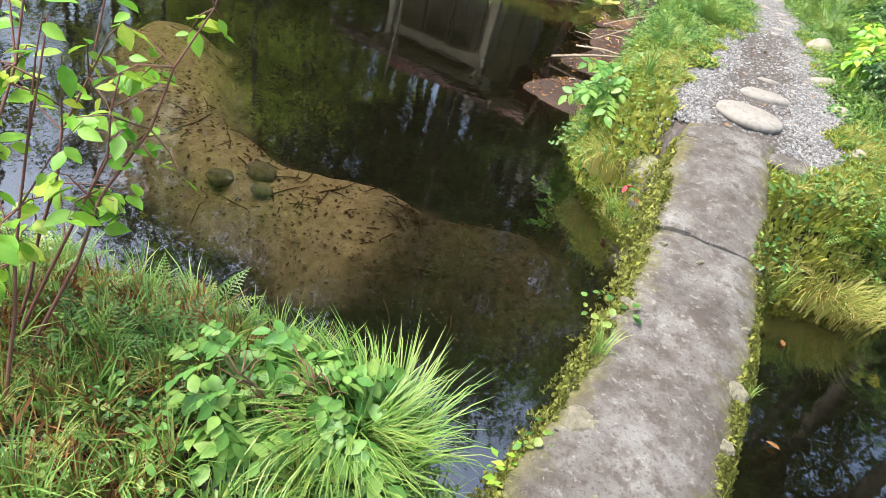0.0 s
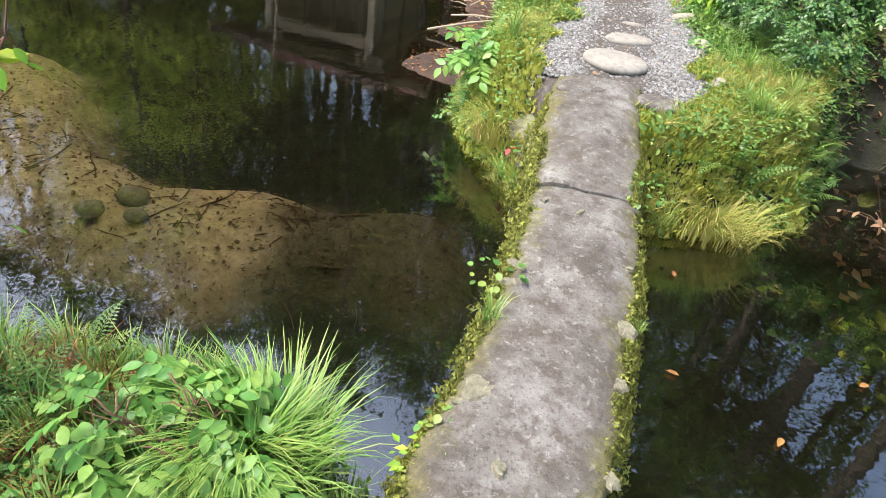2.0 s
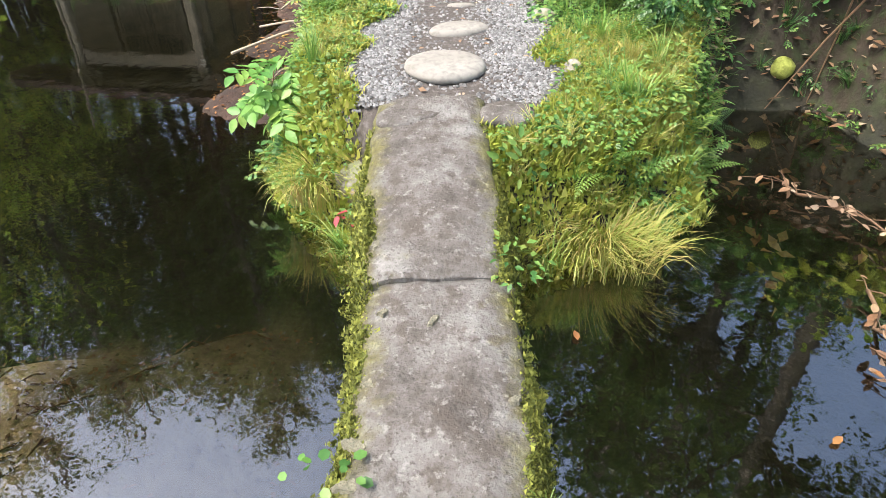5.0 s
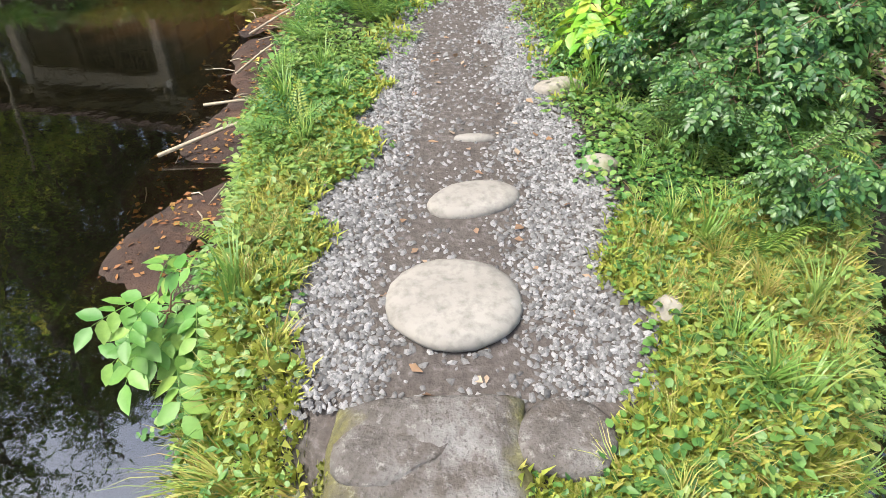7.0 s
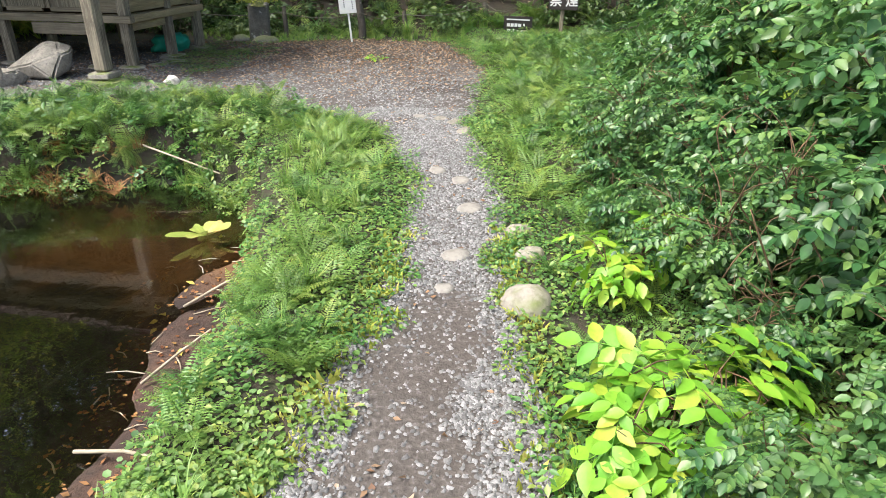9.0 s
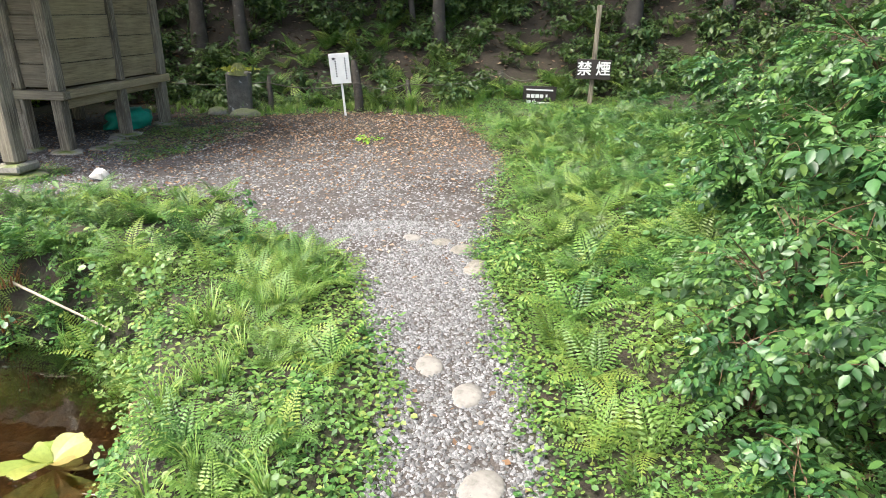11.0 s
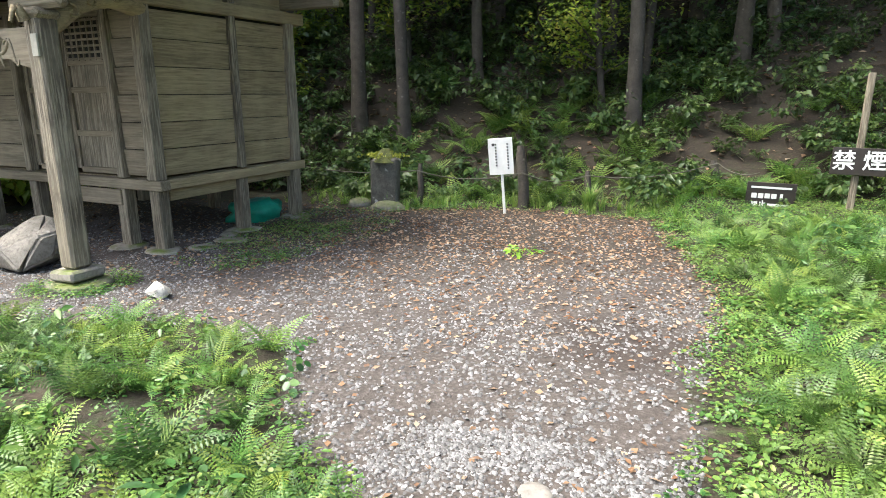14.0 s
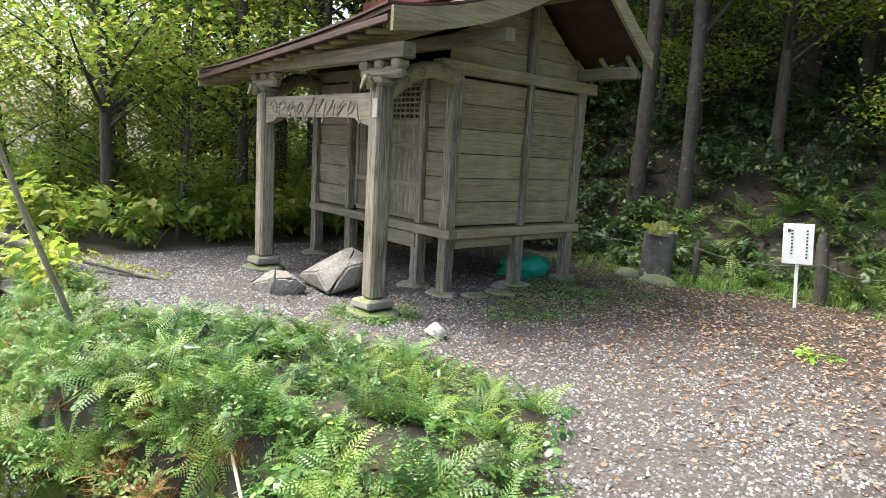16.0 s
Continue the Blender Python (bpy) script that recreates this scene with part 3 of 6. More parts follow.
def tuft(n, length, width, bend=(0.6, 2.2), spread=0.05, r=rng, segs=4):
    bits = []
    for _ in range(n):
        b = blade(length * r.uniform(0.5, 1.1), width * r.uniform(0.6, 1.2), r.uniform(*bend), segs)
        a, q = r.uniform(0, 2 * math.pi), r.uniform(0, spread)
        bits.append(strew(b, [(q * math.cos(a + 1), q * math.sin(a + 1), 0)], [a], [r.uniform(-0.25, 0.15)], [0.0], 1.0))
    return join(*bits)


def frond(length, pairs, bend, width=0.30):
    """One fern frond that arches over towards +y; its toothed pinnae grow out of the rib."""
    t = np.linspace(0.06, 1, pairs + 1)
    ang = 0.35 + bend * t
    y = np.concatenate([[0], np.cumsum(np.sin(ang) * length / pairs)])
    z = np.concatenate([[0], np.cumsum(np.cos(ang) * length / pairs)])
    P = np.stack([0 * y, y, z], -1)
    V, F = [*P], []
    for i in range(1, pairs + 1):
        f = i / pairs
        reach = width * length * (0.35 + 0.65 * min(1.0, f / 0.28)) * (1.02 - max(0.0, f - 0.22) / 0.78) ** 0.8
        tan = (P[i + 1] - P[i]) / np.linalg.norm(P[i + 1] - P[i])
        w = length / pairs * 0.40
        for s in (-1, 1):
            c, d = P[i], np.array([s * 0.90, 0, -0.16]) + tan * 0.42
            k = len(V)
            V += [c + d * reach * 0.22 - tan * w, c + d * reach * 0.30 + tan * w, c + d * reach * 0.45, c + d * reach * 0.60 - tan * w * 0.75, c + d * reach * 0.68 + tan * w * 0.75, c + d * reach + (0, 0, -0.08 * reach)]
            F += [(i, k, k + 2), (i, k + 2, k + 1), (k + 2, k + 3, k + 5), (k + 2, k + 5, k + 4)]
    k, w = len(V), 0.0035 * length / 0.4
    V += [p + (w, 0, -0.002) for p in P]
    for i in range(len(P) - 1):
        F += [(i, i + 1, k + i + 1), (i, k + i + 1, k + i)]
    return np.array(V), np.array(F)


def fern(n, length, pairs, r):
    bits = []
    for i in range(n):
        f = frond(length * r.uniform(0.75, 1.1), pairs, r.uniform(0.9, 1.5))
        bits.append(strew(f, [(0, 0, 0)], [2 * math.pi * (i + r.uniform(-0.3, 0.3)) / n], [r.uniform(-0.25, 0.1)], [r.uniform(-0.2, 0.2)], 1.0))
    return join(*bits)


def clump(tpl, n, leaf, high, wide, r, stems=True):
    """A low plant: leaves on short stems, facing up and outwards."""
    a, q = r.uniform(0, 2 * math.pi, n), wide * np.sqrt(r.uniform(0, 1, n))
    P = np.stack([q * np.cos(a), q * np.sin(a), high * r.uniform(0.35, 1, n) * (1 - 0.4 * q / wide)], -1)
    yaw = a - math.pi / 2 + r.normal(0, 0.6, n)
    bits = [strew(tpl, P, yaw, r.normal(-0.15, 0.3, n), r.normal(0, 0.25, n), leaf * r.uniform(0.6, 1.2, n))]
    if stems:
        for p in P[:: 3]:
            bits.append(tris(tube([p * (0.3, 0.3, 0), p * (0.8, 0.8, 0.6), p], [0.0025, 0.002, 0.0012], 3)))
    return join(*bits)


def shrub(tpl, stems, leaves, leaf, high, wide, r, lite=False, split=False):
    """A bush of forking stems with leaves along them."""
    bits, spots = [], []
    for i in range(stems):
        a, lean = r.uniform(0, 2 * math.pi), r.uniform(0.25, 1.0)
        k = 4 if lite else 7
        t = np.linspace(0, 1, k)
        h = high * r.uniform(0.55, 1.0)
        P = np.stack([wide * lean * t ** 1.3 * math.cos(a), wide * lean * t ** 1.3 * math.sin(a), h * t * (1 - 0.22 * lean * t)], -1) + r.normal(0, 0.012, (k, 3)) * t[:, None]
        bits.append(tris(tube(P, np.linspace(0.009, 0.002, k) * (0.5 + high / 2), 3 if lite else 4)))
        for j in range(3):
            s = r.uniform(0.35, 0.9)
            p0 = np.array([np.interp(s, t, P[:, c]) for c in range(3)])
            d = r.normal(0, 1, 3)
            d[2] = abs(d[2]) * 0.5
            d *= high * 0.3 / np.linalg.norm(d)
            Q = np.stack([p0, p0 + d * 0.55 + (0, 0, 0.02), p0 + d])
            if not lite:
                bits.append(tris(tube(Q, [0.004, 0.003, 0.0015], 3)))
            u = r.uniform(0.2, 1.05, leaves // (stems * 5) + 1)
            spots.append(p0 + d[None] * u[:, None])
        u = r.uniform(0.35, 1.03, leaves // (stems * 3) + 1)
        spots.append(np.stack([np.interp(u, t, P[:, c]) for c in range(3)], -1))
    stems_vf = join(*bits)
    S = np.concatenate(spots)
    S = S + r.normal(0, leaf * 0.25, S.shape)
    yaw = np.arctan2(S[:, 1], S[:, 0]) - math.pi / 2 + r.normal(0, 0.9, len(S))
    leaves_vf = strew(tpl, S, yaw, r.normal(-0.35, 0.35, len(S)), r.normal(0, 0.4, len(S)), leaf * r.uniform(0.55, 1.2, len(S)))
    return (stems_vf, leaves_vf) if split else join(stems_vf, leaves_vf)


def scatter(n, x0, x1, y0, y1, keep, r=rng):
    """Up to n places on the ground in a rectangle, where keep(X, Y) is true."""
    X, Y = r.uniform(x0, x1, n), r.uniform(y0, y1, n)
    ok = keep(X, Y)
    X, Y = X[ok], Y[ok]
    return np.stack([X, Y, height(X, Y)], -1)


def sow(name, tpls, P, size, mat, label, category, tilt=0.15, sink=0.01, r=rng):
    """One object of uncountable plants: templates strewn over places."""
    bits = []
    pick = r.integers(0, len(tpls), len(P))
    for i, tpl in enumerate(tpls):
        Q = P[pick == i]
        if len(Q):
            s = r.uniform(*size, len(Q))
            bits.append(strew(tpl, Q - (0, 0, sink), r.uniform(0, 2 * math.pi, len(Q)), r.normal(0, tilt, len(Q)), r.normal(0, tilt, len(Q)), s))
    V, F = join(*bits)
    return tagged(soup(name, V, F, mat), label, category, kind="stuff")


# ---- gravel on the path ----
def pebble(r):
    a = np.linspace(0, 2 * math.pi, 5, endpoint=False) + r.uniform(-0.35, 0.35, 5)
    low = np.stack([np.cos(a), np.sin(a), np.full(5, -0.25)], -1) * r.uniform(0.7, 1.1, (5, 1)) * 0.62
    top = np.array([(0.32, 0, 0.3), (-0.28, 0.16, 0.36)]) + r.normal(0, 0.10, (2, 3))
    F = np.array([(0, 1, 5), (1, 6, 5), (1, 2, 6), (2, 3, 6), (3, 4, 6), (4, 5, 6), (4, 0, 5)])
    return np.concatenate([low, top]) * (1, 0.75, 0.75), F


PEB = [pebble(rng) for _ in range(10)]
TRACK = [(0.5, 3.6), (0.62, 4.5), (0.66, 5.5), (0.76, 6.6), (0.84, 7.0)]


def on_path(X, Y):
    cd = far_from(CLEAR, X, Y)
    worn = smooth(0.13, 0.30, line_far(TRACK, X, Y) + 0.08 * wave(X, Y, 5.0))
    keep = np.where(Y < 10.6, (0.10 + 0.90 * worn) * (1 - 0.3 * smooth(6.8, 7.4, Y)), (0.55 * smooth(15.5, 11.5, Y) + 0.12) * (0.45 + 0.55 * smooth(-0.3, 0.3, wave(X, Y, 2.6)))) * smooth(-8.0, -6.5, X)
    return (cd < 0.05) & (rng.uniform(0, 1, len(X)) < keep)


P1 = scatter(118000, -0.1, 1.5, 3.86, 11.5, on_path)
P2 = scatter(120000, -7.2, 1.7, 11.0, 16.5, on_path)
bits = []
for Pn, s in ((P1, (0.008, 0.028)), (P2, (0.011, 0.034))):
    pick = rng.integers(0, 10, len(Pn))
    for i in range(10):
        Q = Pn[pick == i]
        bits.append(strew(PEB[i], Q + (0, 0, 0.002), rng.uniform(0, 6.28, len(Q)), rng.normal(0, 0.3, len(Q)), rng.normal(0, 0.3, len(Q)), rng.uniform(*s, len(Q)) * rng.uniform(0.7, 1.2, len(Q))))
V, F = join(*bits)
tagged(soup("gravel", V, F, M_GRAVEL), "pale grey crushed gravel strewn over the path", "gravel", kind="stuff")


# ---- stones on and beside the path ----
def stone(name, x, y, sx, sy, sz, mat, label, seed, yaw=0, sink=0.5, rough=0.15, flat=0.0, sub=3):
    ob = part(name, rock_bm(sx, sy, sz, seed, rough, sub, flat), mat)
    ob.matrix_basis = pose(x, y, spot(x, y) - sz * sink + sz * 0.35, 0, 0, yaw)
    return tagged(ob, label, "stone")


stone("stepping_stone", 0.575, 4.19, 0.20, 0.185, 0.055, M_STONE, "large smooth pale round stepping stone in the gravel", 1, 5, 0.4, 0.06, 0.55)
stone("stepping_stone", 0.675, 4.69, 0.175, 0.10, 0.05, M_STONE, "oblong smooth grey stepping stone in the gravel", 2, 18, 0.4, 0.06, 0.55)
for i, (x, y, sx, sy) in enumerate([(0.72, 5.12, 0.09, 0.03), (0.86, 7.22, 0.055, 0.05), (0.93, 7.62, 0.10, 0.075), (1.05, 8.36, 0.11, 0.085), (1.02, 8.95, 0.10, 0.075), (0.85, 9.2, 0.10, 0.07), (0.68, 11.07, 0.085, 0.07)]):
    stone("path_stone", x, y, sx, sy, 0.03, M_STONE, "flat pale stone set into the gravel path", 10 + i, 20 * i, 0.45, 0.08, 0.5, 2)
for i, (x, y, sx, sy, sz, yaw) in enumerate([(1.15, 5.56, 0.12, 0.07, 0.06, 10), (1.17, 4.9, 0.07, 0.06, 0.05, 0), (1.18, 4.13, 0.06, 0.05, 0.05, 40), (1.25, 7.05, 0.13, 0.13, 0.11, 0), (1.34, 7.6, 0.10, 0.07, 0.06, 30), (1.33, 7.95, 0.10, 0.08, 0.06, 0)]):
    stone("edge_stone", x, y, sx, sy, sz, M_ROCK, "grey weathered stone at the path edge", 30 + i, yaw, 0.4)
for i, (x, y, sx, sy, sz, yaw) in enumerate([(0.9, 10.98, 0.09, 0.08, 0.05, 30), (1.05, 10.83, 0.12, 0.085, 0.05, 60), (1.13, 10.5, 0.075, 0.17, 0.05, -20)]):
    stone("edge_stone", x, y, sx, sy, sz, M_BOULDER, "pale flat stone at the path edge among leaves", 40 + i, yaw, 0.75)
stone("lichen_stone", 0.25, 3.50, 0.035, 0.07, 0.03, M_WHITE_ROCK, "small pale lichen-covered stone on the slab edge", 50, 20, 0.1)
stone("mossy_stone", 2.75, 5.0, 0.075, 0.07, 0.07, M_MOSSBALL, "round yellow-green mossy stone beside the pool", 51, 0, 0.3)
ob = part("white_rock", hull_bm(0.115, 0.09, 0.075, 33, 16, 0.007), M_WHITE_ROCK)
ob.matrix_basis = pose(-2.5, 12.7, spot(-2.5, 12.7) + 0.055, 0, 0, 30)
tagged(ob, "small angular white rock on the ground before the shrine", "rock")

# ---- plants ----
r2 = np.random.default_rng(21)
FERNS = [fern(7, 0.42, 16, r2), fern(7, 0.50, 18, r2), fern(6, 0.36, 14, r2)]
SPRAYS = [spray(3, 0.42, 1), spray(4, 0.36, 2), spray(2, 0.5, 3)]
FINE = [spray(5, 0.27, 11), spray(6, 0.22, 12), spray(4, 0.33, 13)]
SHOOT = spray(3, 0.42, 4, LEAF, 0.6)
SHOOT_ROUND = spray(2, 0.40, 5, ROUND, 0.4)
COVER = [clump(ROUND, 16, 0.036, 0.08, 0.10, r2, False), clump(ROUND, 16, 0.030, 0.07, 0.10, r2, False), clump(LEAF, 30, 0.040, 0.10, 0.12, r2, False)]
GRASS = [tuft(34, 0.30, 0.005, (0.5, 2.0), 0.05, r2, 3), tuft(30, 0.24, 0.0048, (0.8, 2.4), 0.06, r2, 3)]
MOSS = [tuft(14, 0.045, 0.009, (1.0, 2.3), 0.04, r2, 2), tuft(14, 0.055, 0.010, (0.8, 2.2), 0.045, r2, 2)]
CUSHION = [tuft(9, 0.030, 0.011, (0.7, 2.0), 0.035, r2, 1), tuft(9, 0.036, 0.013, (0.5, 1.8), 0.04, r2, 1)]
WEED = [clump(SHOOT, 7, 0.17, 0.22, 0.13, r2), clump(OVAL, 20, 0.065, 0.28, 0.14, r2), clump(SHOOT_ROUND, 8, 0.12, 0.24, 0.13, r2)]
BUSH = [shrub(FINE[0], 10, 250, 0.21, 0.75, 0.45, r2, False, True), shrub(FINE[1], 10, 240, 0.23, 0.9, 0.5, r2, False, True), shrub(FINE[2], 9, 260, 0.16, 0.65, 0.42, r2, False, True)]

off = lambda X, Y: (far_from(CLEAR, X, Y), far_from(POND, X, Y))


def verge(lo, hi, wet=0.05):
    def keep(X, Y):
        cd, pd = off(X, Y)
        cd = cd + 0.10 * wave(X, Y, 6.0)
        return (cd > lo) & (cd < hi) & (pd > wet)
    return keep


# low leaves along both sides of the path and over the clearing's edges
sow("ground_cover", COVER, np.concatenate([scatter(2000, -0.9, 0.5, 4.4, 6.0, verge(0.0, 1.0)), scatter(130, 0.75, 1.9, 3.1, 4.3, verge(0.02, 0.9, 0.0)), scatter(240, -0.4, 0.2, 3.3, 4.5, verge(0.02, 0.6, 0.0)), scatter(1700, 0.8, 2.4, 3.6, 6.0, verge(0.0, 1.2)), scatter(5200, -0.9, 3.0, 6.0, 11.0, verge(-0.02, 1.5)), scatter(6000, 1.0, 5.5, 10.0, 18.5, verge(-0.03, 3.0)), scatter(1100, -7.0, 0.5, 10.2, 12.4, verge(0.0, 1.5)), scatter(700, -3.3, 2.0, 16.4, 18.4, verge(-0.05, 1.4)), scatter(300, -3.2, -2.1, 13.6, 16.6, lambda X, Y: wave(X, Y, 2.0) > -0.25), scatter(90, -3.7, -3.0, 12.5, 13.2, lambda X, Y: np.hypot(X + 3.35, Y - 12.83) < 0.4)]), (0.45, 0.98), M_COVER, "dense low bright green ground-cover leaves", "ground plants")
sow("wild_ferns", FERNS, np.concatenate([scatter(105, -0.5, 0.4, 4.6, 10.5, verge(0.15, 0.75)), scatter(46, 1.2, 2.2, 3.9, 10.0, verge(0.2, 1.0)), scatter(16, 0.95, 1.8, 3.4, 4.9, verge(0.25, 0.9, 0.0))]), (0.4, 0.75), M_FERN, "bright green arching wild ferns by the path", "ferns", 0.22)
sow("clearing_ferns", FERNS, np.concatenate([scatter(300, 1.2, 4.5, 9.0, 16.2, verge(0.2, 3.0)), scatter(230, -6.5, 0.2, 10.0, 12.2, verge(0.10, 1.6, -0.03))]), (0.4, 0.9), M_FERN, "bright green arching ferns round the clearing", "ferns", 0.25)
sow("shaded_ferns", FERNS, np.concatenate([scatter(230, 1.3, 4.8, 9.0, 16.2, verge(0.3, 3.4)), scatter(110, -6.5, 0.2, 10.0, 12.2, verge(0.15, 1.6, -0.03)), scatter(30, 1.2, 2.4, 3.9, 9.0, verge(0.3, 1.2))]), (0.4, 0.9), M_DARKFERN, "darker green ferns among the undergrowth", "ferns", 0.3)
sow("verge_weeds", WEED, np.concatenate([scatter(700, 1.1, 4.5, 9.5, 16.8, verge(0.1, 3.0)), scatter(260, -6.5, 0.3, 10.0, 12.3, verge(0.05, 1.6, -0.03)), scatter(200, -0.7, 2.4, 4.3, 10.0, verge(0.08, 1.0))]), (0.35, 0.8), M_COVER, "mixed green weeds on the verge", "ground plants", 0.3)
sow("plinth_weeds", COVER, scatter(90, -3.75, -2.95, 12.3, 12.95, lambda X, Y: np.hypot(X + 3.33, (Y - 12.62) / 0.7) < 0.36), (0.4, 0.8), M_COVER, "small green weeds round the mossy plinth", "ground plants")
sow("shrine_weeds", COVER, scatter(420, -3.2, -1.3, 13.6, 16.4, lambda X, Y: np.hypot((X + 2.35 - 0.25 * (Y - 15)) / 0.55, (Y - 15.0) / 1.2) + 0.3 * wave(X, Y, 4.0) < 1), (0.35, 0.7), M_COVER, "low green weeds on the ground beside the shrine", "ground plants")
sow("verge_grass", GRASS, np.concatenate([scatter(70, -0.6, 0.4, 3.3, 10.5, verge(0.1, 0.9, 0.0)), scatter(110, 0.9, 2.4, 3.2, 6.5, verge(0.1, 1.2, 0.0)), scatter(160, -4.0, 2.0, 16.6, 18.0, verge(0.0, 1.4))]), (0.5, 1.0), M_GRASS, "long thin green verge grass", "grass")
sow("straw_grass", GRASS, np.concatenate([scatter(360, -0.5, 0.3, 3.3, 5.0, verge(0.0, 0.8, -0.03)), scatter(620, 0.8, 1.9, 3.1, 4.6, verge(0.0, 0.9, -0.03))]), (0.25, 0.6), M_STRAW, "yellow-green drooping grass on the bank by the bridge", "grass", 0.45)
sow("yellow_moss", MOSS + CUSHION, np.concatenate([scatter(6500, -0.5, 0.4, 3.2, 5.6, verge(-0.03, 0.5, -0.02)), scatter(6000, 0.7, 1.9, 3.1, 4.6, verge(-0.03, 0.7, -0.02)), scatter(1500, -0.6, 1.6, 5.4, 8.0, verge(-0.04, 0.16))]), (0.7, 1.4), M_MOSS, "yellow-green moss and fine grass on the bank", "moss")
sow("bank_overhang", WEED, np.concatenate([scatter(1500, -7.5, -0.6, 9.7, 11.4, lambda X, Y: np.abs(far_from(POND, X, Y) - 0.12) < 0.25), scatter(170, -1.2, 0.1, 3.4, 10.4, lambda X, Y: np.abs(far_from(POND, X, Y) - 0.14) < 0.12), scatter(90, 0.8, 3.2, 3.0, 5.5, lambda X, Y: np.abs(far_from(POND, X, Y) - 0.14) < 0.14)]), (0.4, 0.85), M_COVER, "mixed leaves hanging over the water's edge", "ground plants", 0.5)

# moss cushions along the edges of the slabs
yy = rng.uniform(1.0, 3.75, 17000)
side = rng.uniform(0, 1, 17000) < 0.5
xx = np.where(side, np.interp(yy, *BL) + 0.05 - rng.normal(0.02, 0.042, 17000), np.interp(yy, *BR) - 0.03 + rng.normal(0.02, 0.028, 17000))
zz = np.interp(yy, (0.75, 2.8, 2.81, 3.86), (-0.30, -0.10, -0.08, 0.07)) - 0.02
over = np.where(side, np.interp(yy, *BL) - xx, xx - np.interp(yy, *BR))
zz = zz - np.clip(over, 0, 1) * 2.5
tufted = wave(xx * 3, yy, 3.0) + rng.normal(0, 0.25, len(xx)) + 9 * over > -0.1
sow("bridge_moss", CUSHION, np.stack([xx, yy, zz], -1)[tufted], (0.3, 0.65), M_OLIVE, "yellow-green moss along the slab edges", "moss", 0.5)

# near bank
near = lambda X, Y: (far_from(POND, X, Y) > 0.03) & (Y < 1.75) & (far_from([(-0.35, -3), (0.9, -3), (0.75, 1.2), (-0.05, 1.2)], X, Y) > 0.02)
sow("bank_grass", GRASS, scatter(420, -2.6, 0.1, 0.2, 1.75, near), (0.5, 1.0), M_GRASS, "tangled green bank grass", "grass", 0.3)
sow("bank_weeds", WEED + COVER, scatter(620, -2.8, 0.05, 0.1, 1.7, near), (0.32, 0.65), M_COVER, "mixed green bank weeds", "ground plants", 0.25)
sow("bank_light_weeds", WEED + COVER, scatter(420, -2.6, -0.2, 0.3, 1.7, near), (0.32, 0.62), M_SPRING, "yellow-green mixed bank weeds", "ground plants", 0.3)
sow("near_ferns", FERNS, scatter(34, -2.0, -0.5, 0.5, 1.6, near), (0.35, 0.6), M_FERN, "small green ferns on the bank", "ferns", 0.25)
sow("bank_straw", GRASS, scatter(150, -2.4, -0.1, 0.3, 1.6, near), (0.4, 0.7), M_STRAW, "dry straw-coloured grass on the bank", "grass", 0.5)
sow("bank_dry_growth", [tuft(26, 0.18, 0.004, (0.6, 2.6), 0.10, r2, 3)], scatter(150, -1.5, -0.7, 0.7, 1.5, near), (0.6, 1.1), M_RUST, "dry reddish-brown undergrowth on the bank", "dry plants", 0.4)


def plant(name, tpl, x, y, size, mat, label, category, yaw=0.0, z=None, group=""):
    V, F = tpl
    ob = soup(name, V * size, F, mat)
    ob.matrix_basis = pose(x, y, (spot(x, y) if z is None else z) - 0.01, 0, 0, yaw)
    return tagged(ob, label, category, group)


def bush(name, pair, x, y, size, mat, label, category="bush", yaw=0.0, z=None):
    """A plant whose stems and leaves are parts of their own."""
    root = tagged(new(name), label, category)
    soup("stem", *pair[0], M_TWIG, root)
    soup("foliage", *pair[1], mat, root)
    root.matrix_basis = pose(x, y, (spot(x, y) if z is None else z) - 0.01, 0, 0, yaw) @ Matrix.Diagonal((size, size, size, 1))
    return root


r3 = np.random.default_rng(5)
plant("grass_tussock", tuft(760, 0.38, 0.0046, (1.2, 2.9), 0.19, r3), -0.36, 1.27, 1.0, M_GRASS, "large drooping bright green grass tussock on the bank", "grass")
plant("grass_tussock", tuft(520, 0.36, 0.0034, (1.3, 3.1), 0.26, r3), 1.24, 3.44, 1.0, M_STRAW, "drooping straw-yellow grass tussock over the pool", "grass")
plant("grass_tussock", tuft(420, 0.32, 0.0035, (1.3, 3.0), 0.18, r3), -0.04, 3.84, 1.0, M_STRAW, "drooping straw-yellow grass tussock over the pond", "grass")
plant("grass_tussock", tuft(160, 0.5, 0.006, (0.7, 2.0), 0.08, r3), 0.35, 17.45, 1.0, M_GRASS, "tall green grass clump behind the clearing", "grass")
bush("leafy_plant", shrub(SPRAYS[1], 12, 64, 0.15, 0.28, 0.24, r3, False, True), -0.56, 1.20, 1.0, M_SPRING, "light green leafy plant beside the grass tussock", "plant")
bush("leafy_plant", shrub(SPRAYS[1], 6, 34, 0.20, 0.24, 0.24, r3, False, True), -0.20, 4.32, 1.0, M_SPRING, "broad-leaved light green plant leaning over the pond", "plant", z=-0.12)
bush("lime_bush", shrub(SPRAYS[0], 10, 80, 0.21, 0.52, 0.36, r3, False, True), 1.60, 5.95, 1.0, M_LIME, "lime-green pointed-leaved bush beside the path")
bush("lime_bush", shrub(SPRAYS[2], 6, 40, 0.16, 0.58, 0.24, r3, False, True), 1.66, 7.0, 0.9, M_LIME, "lime-green bush beside the path")
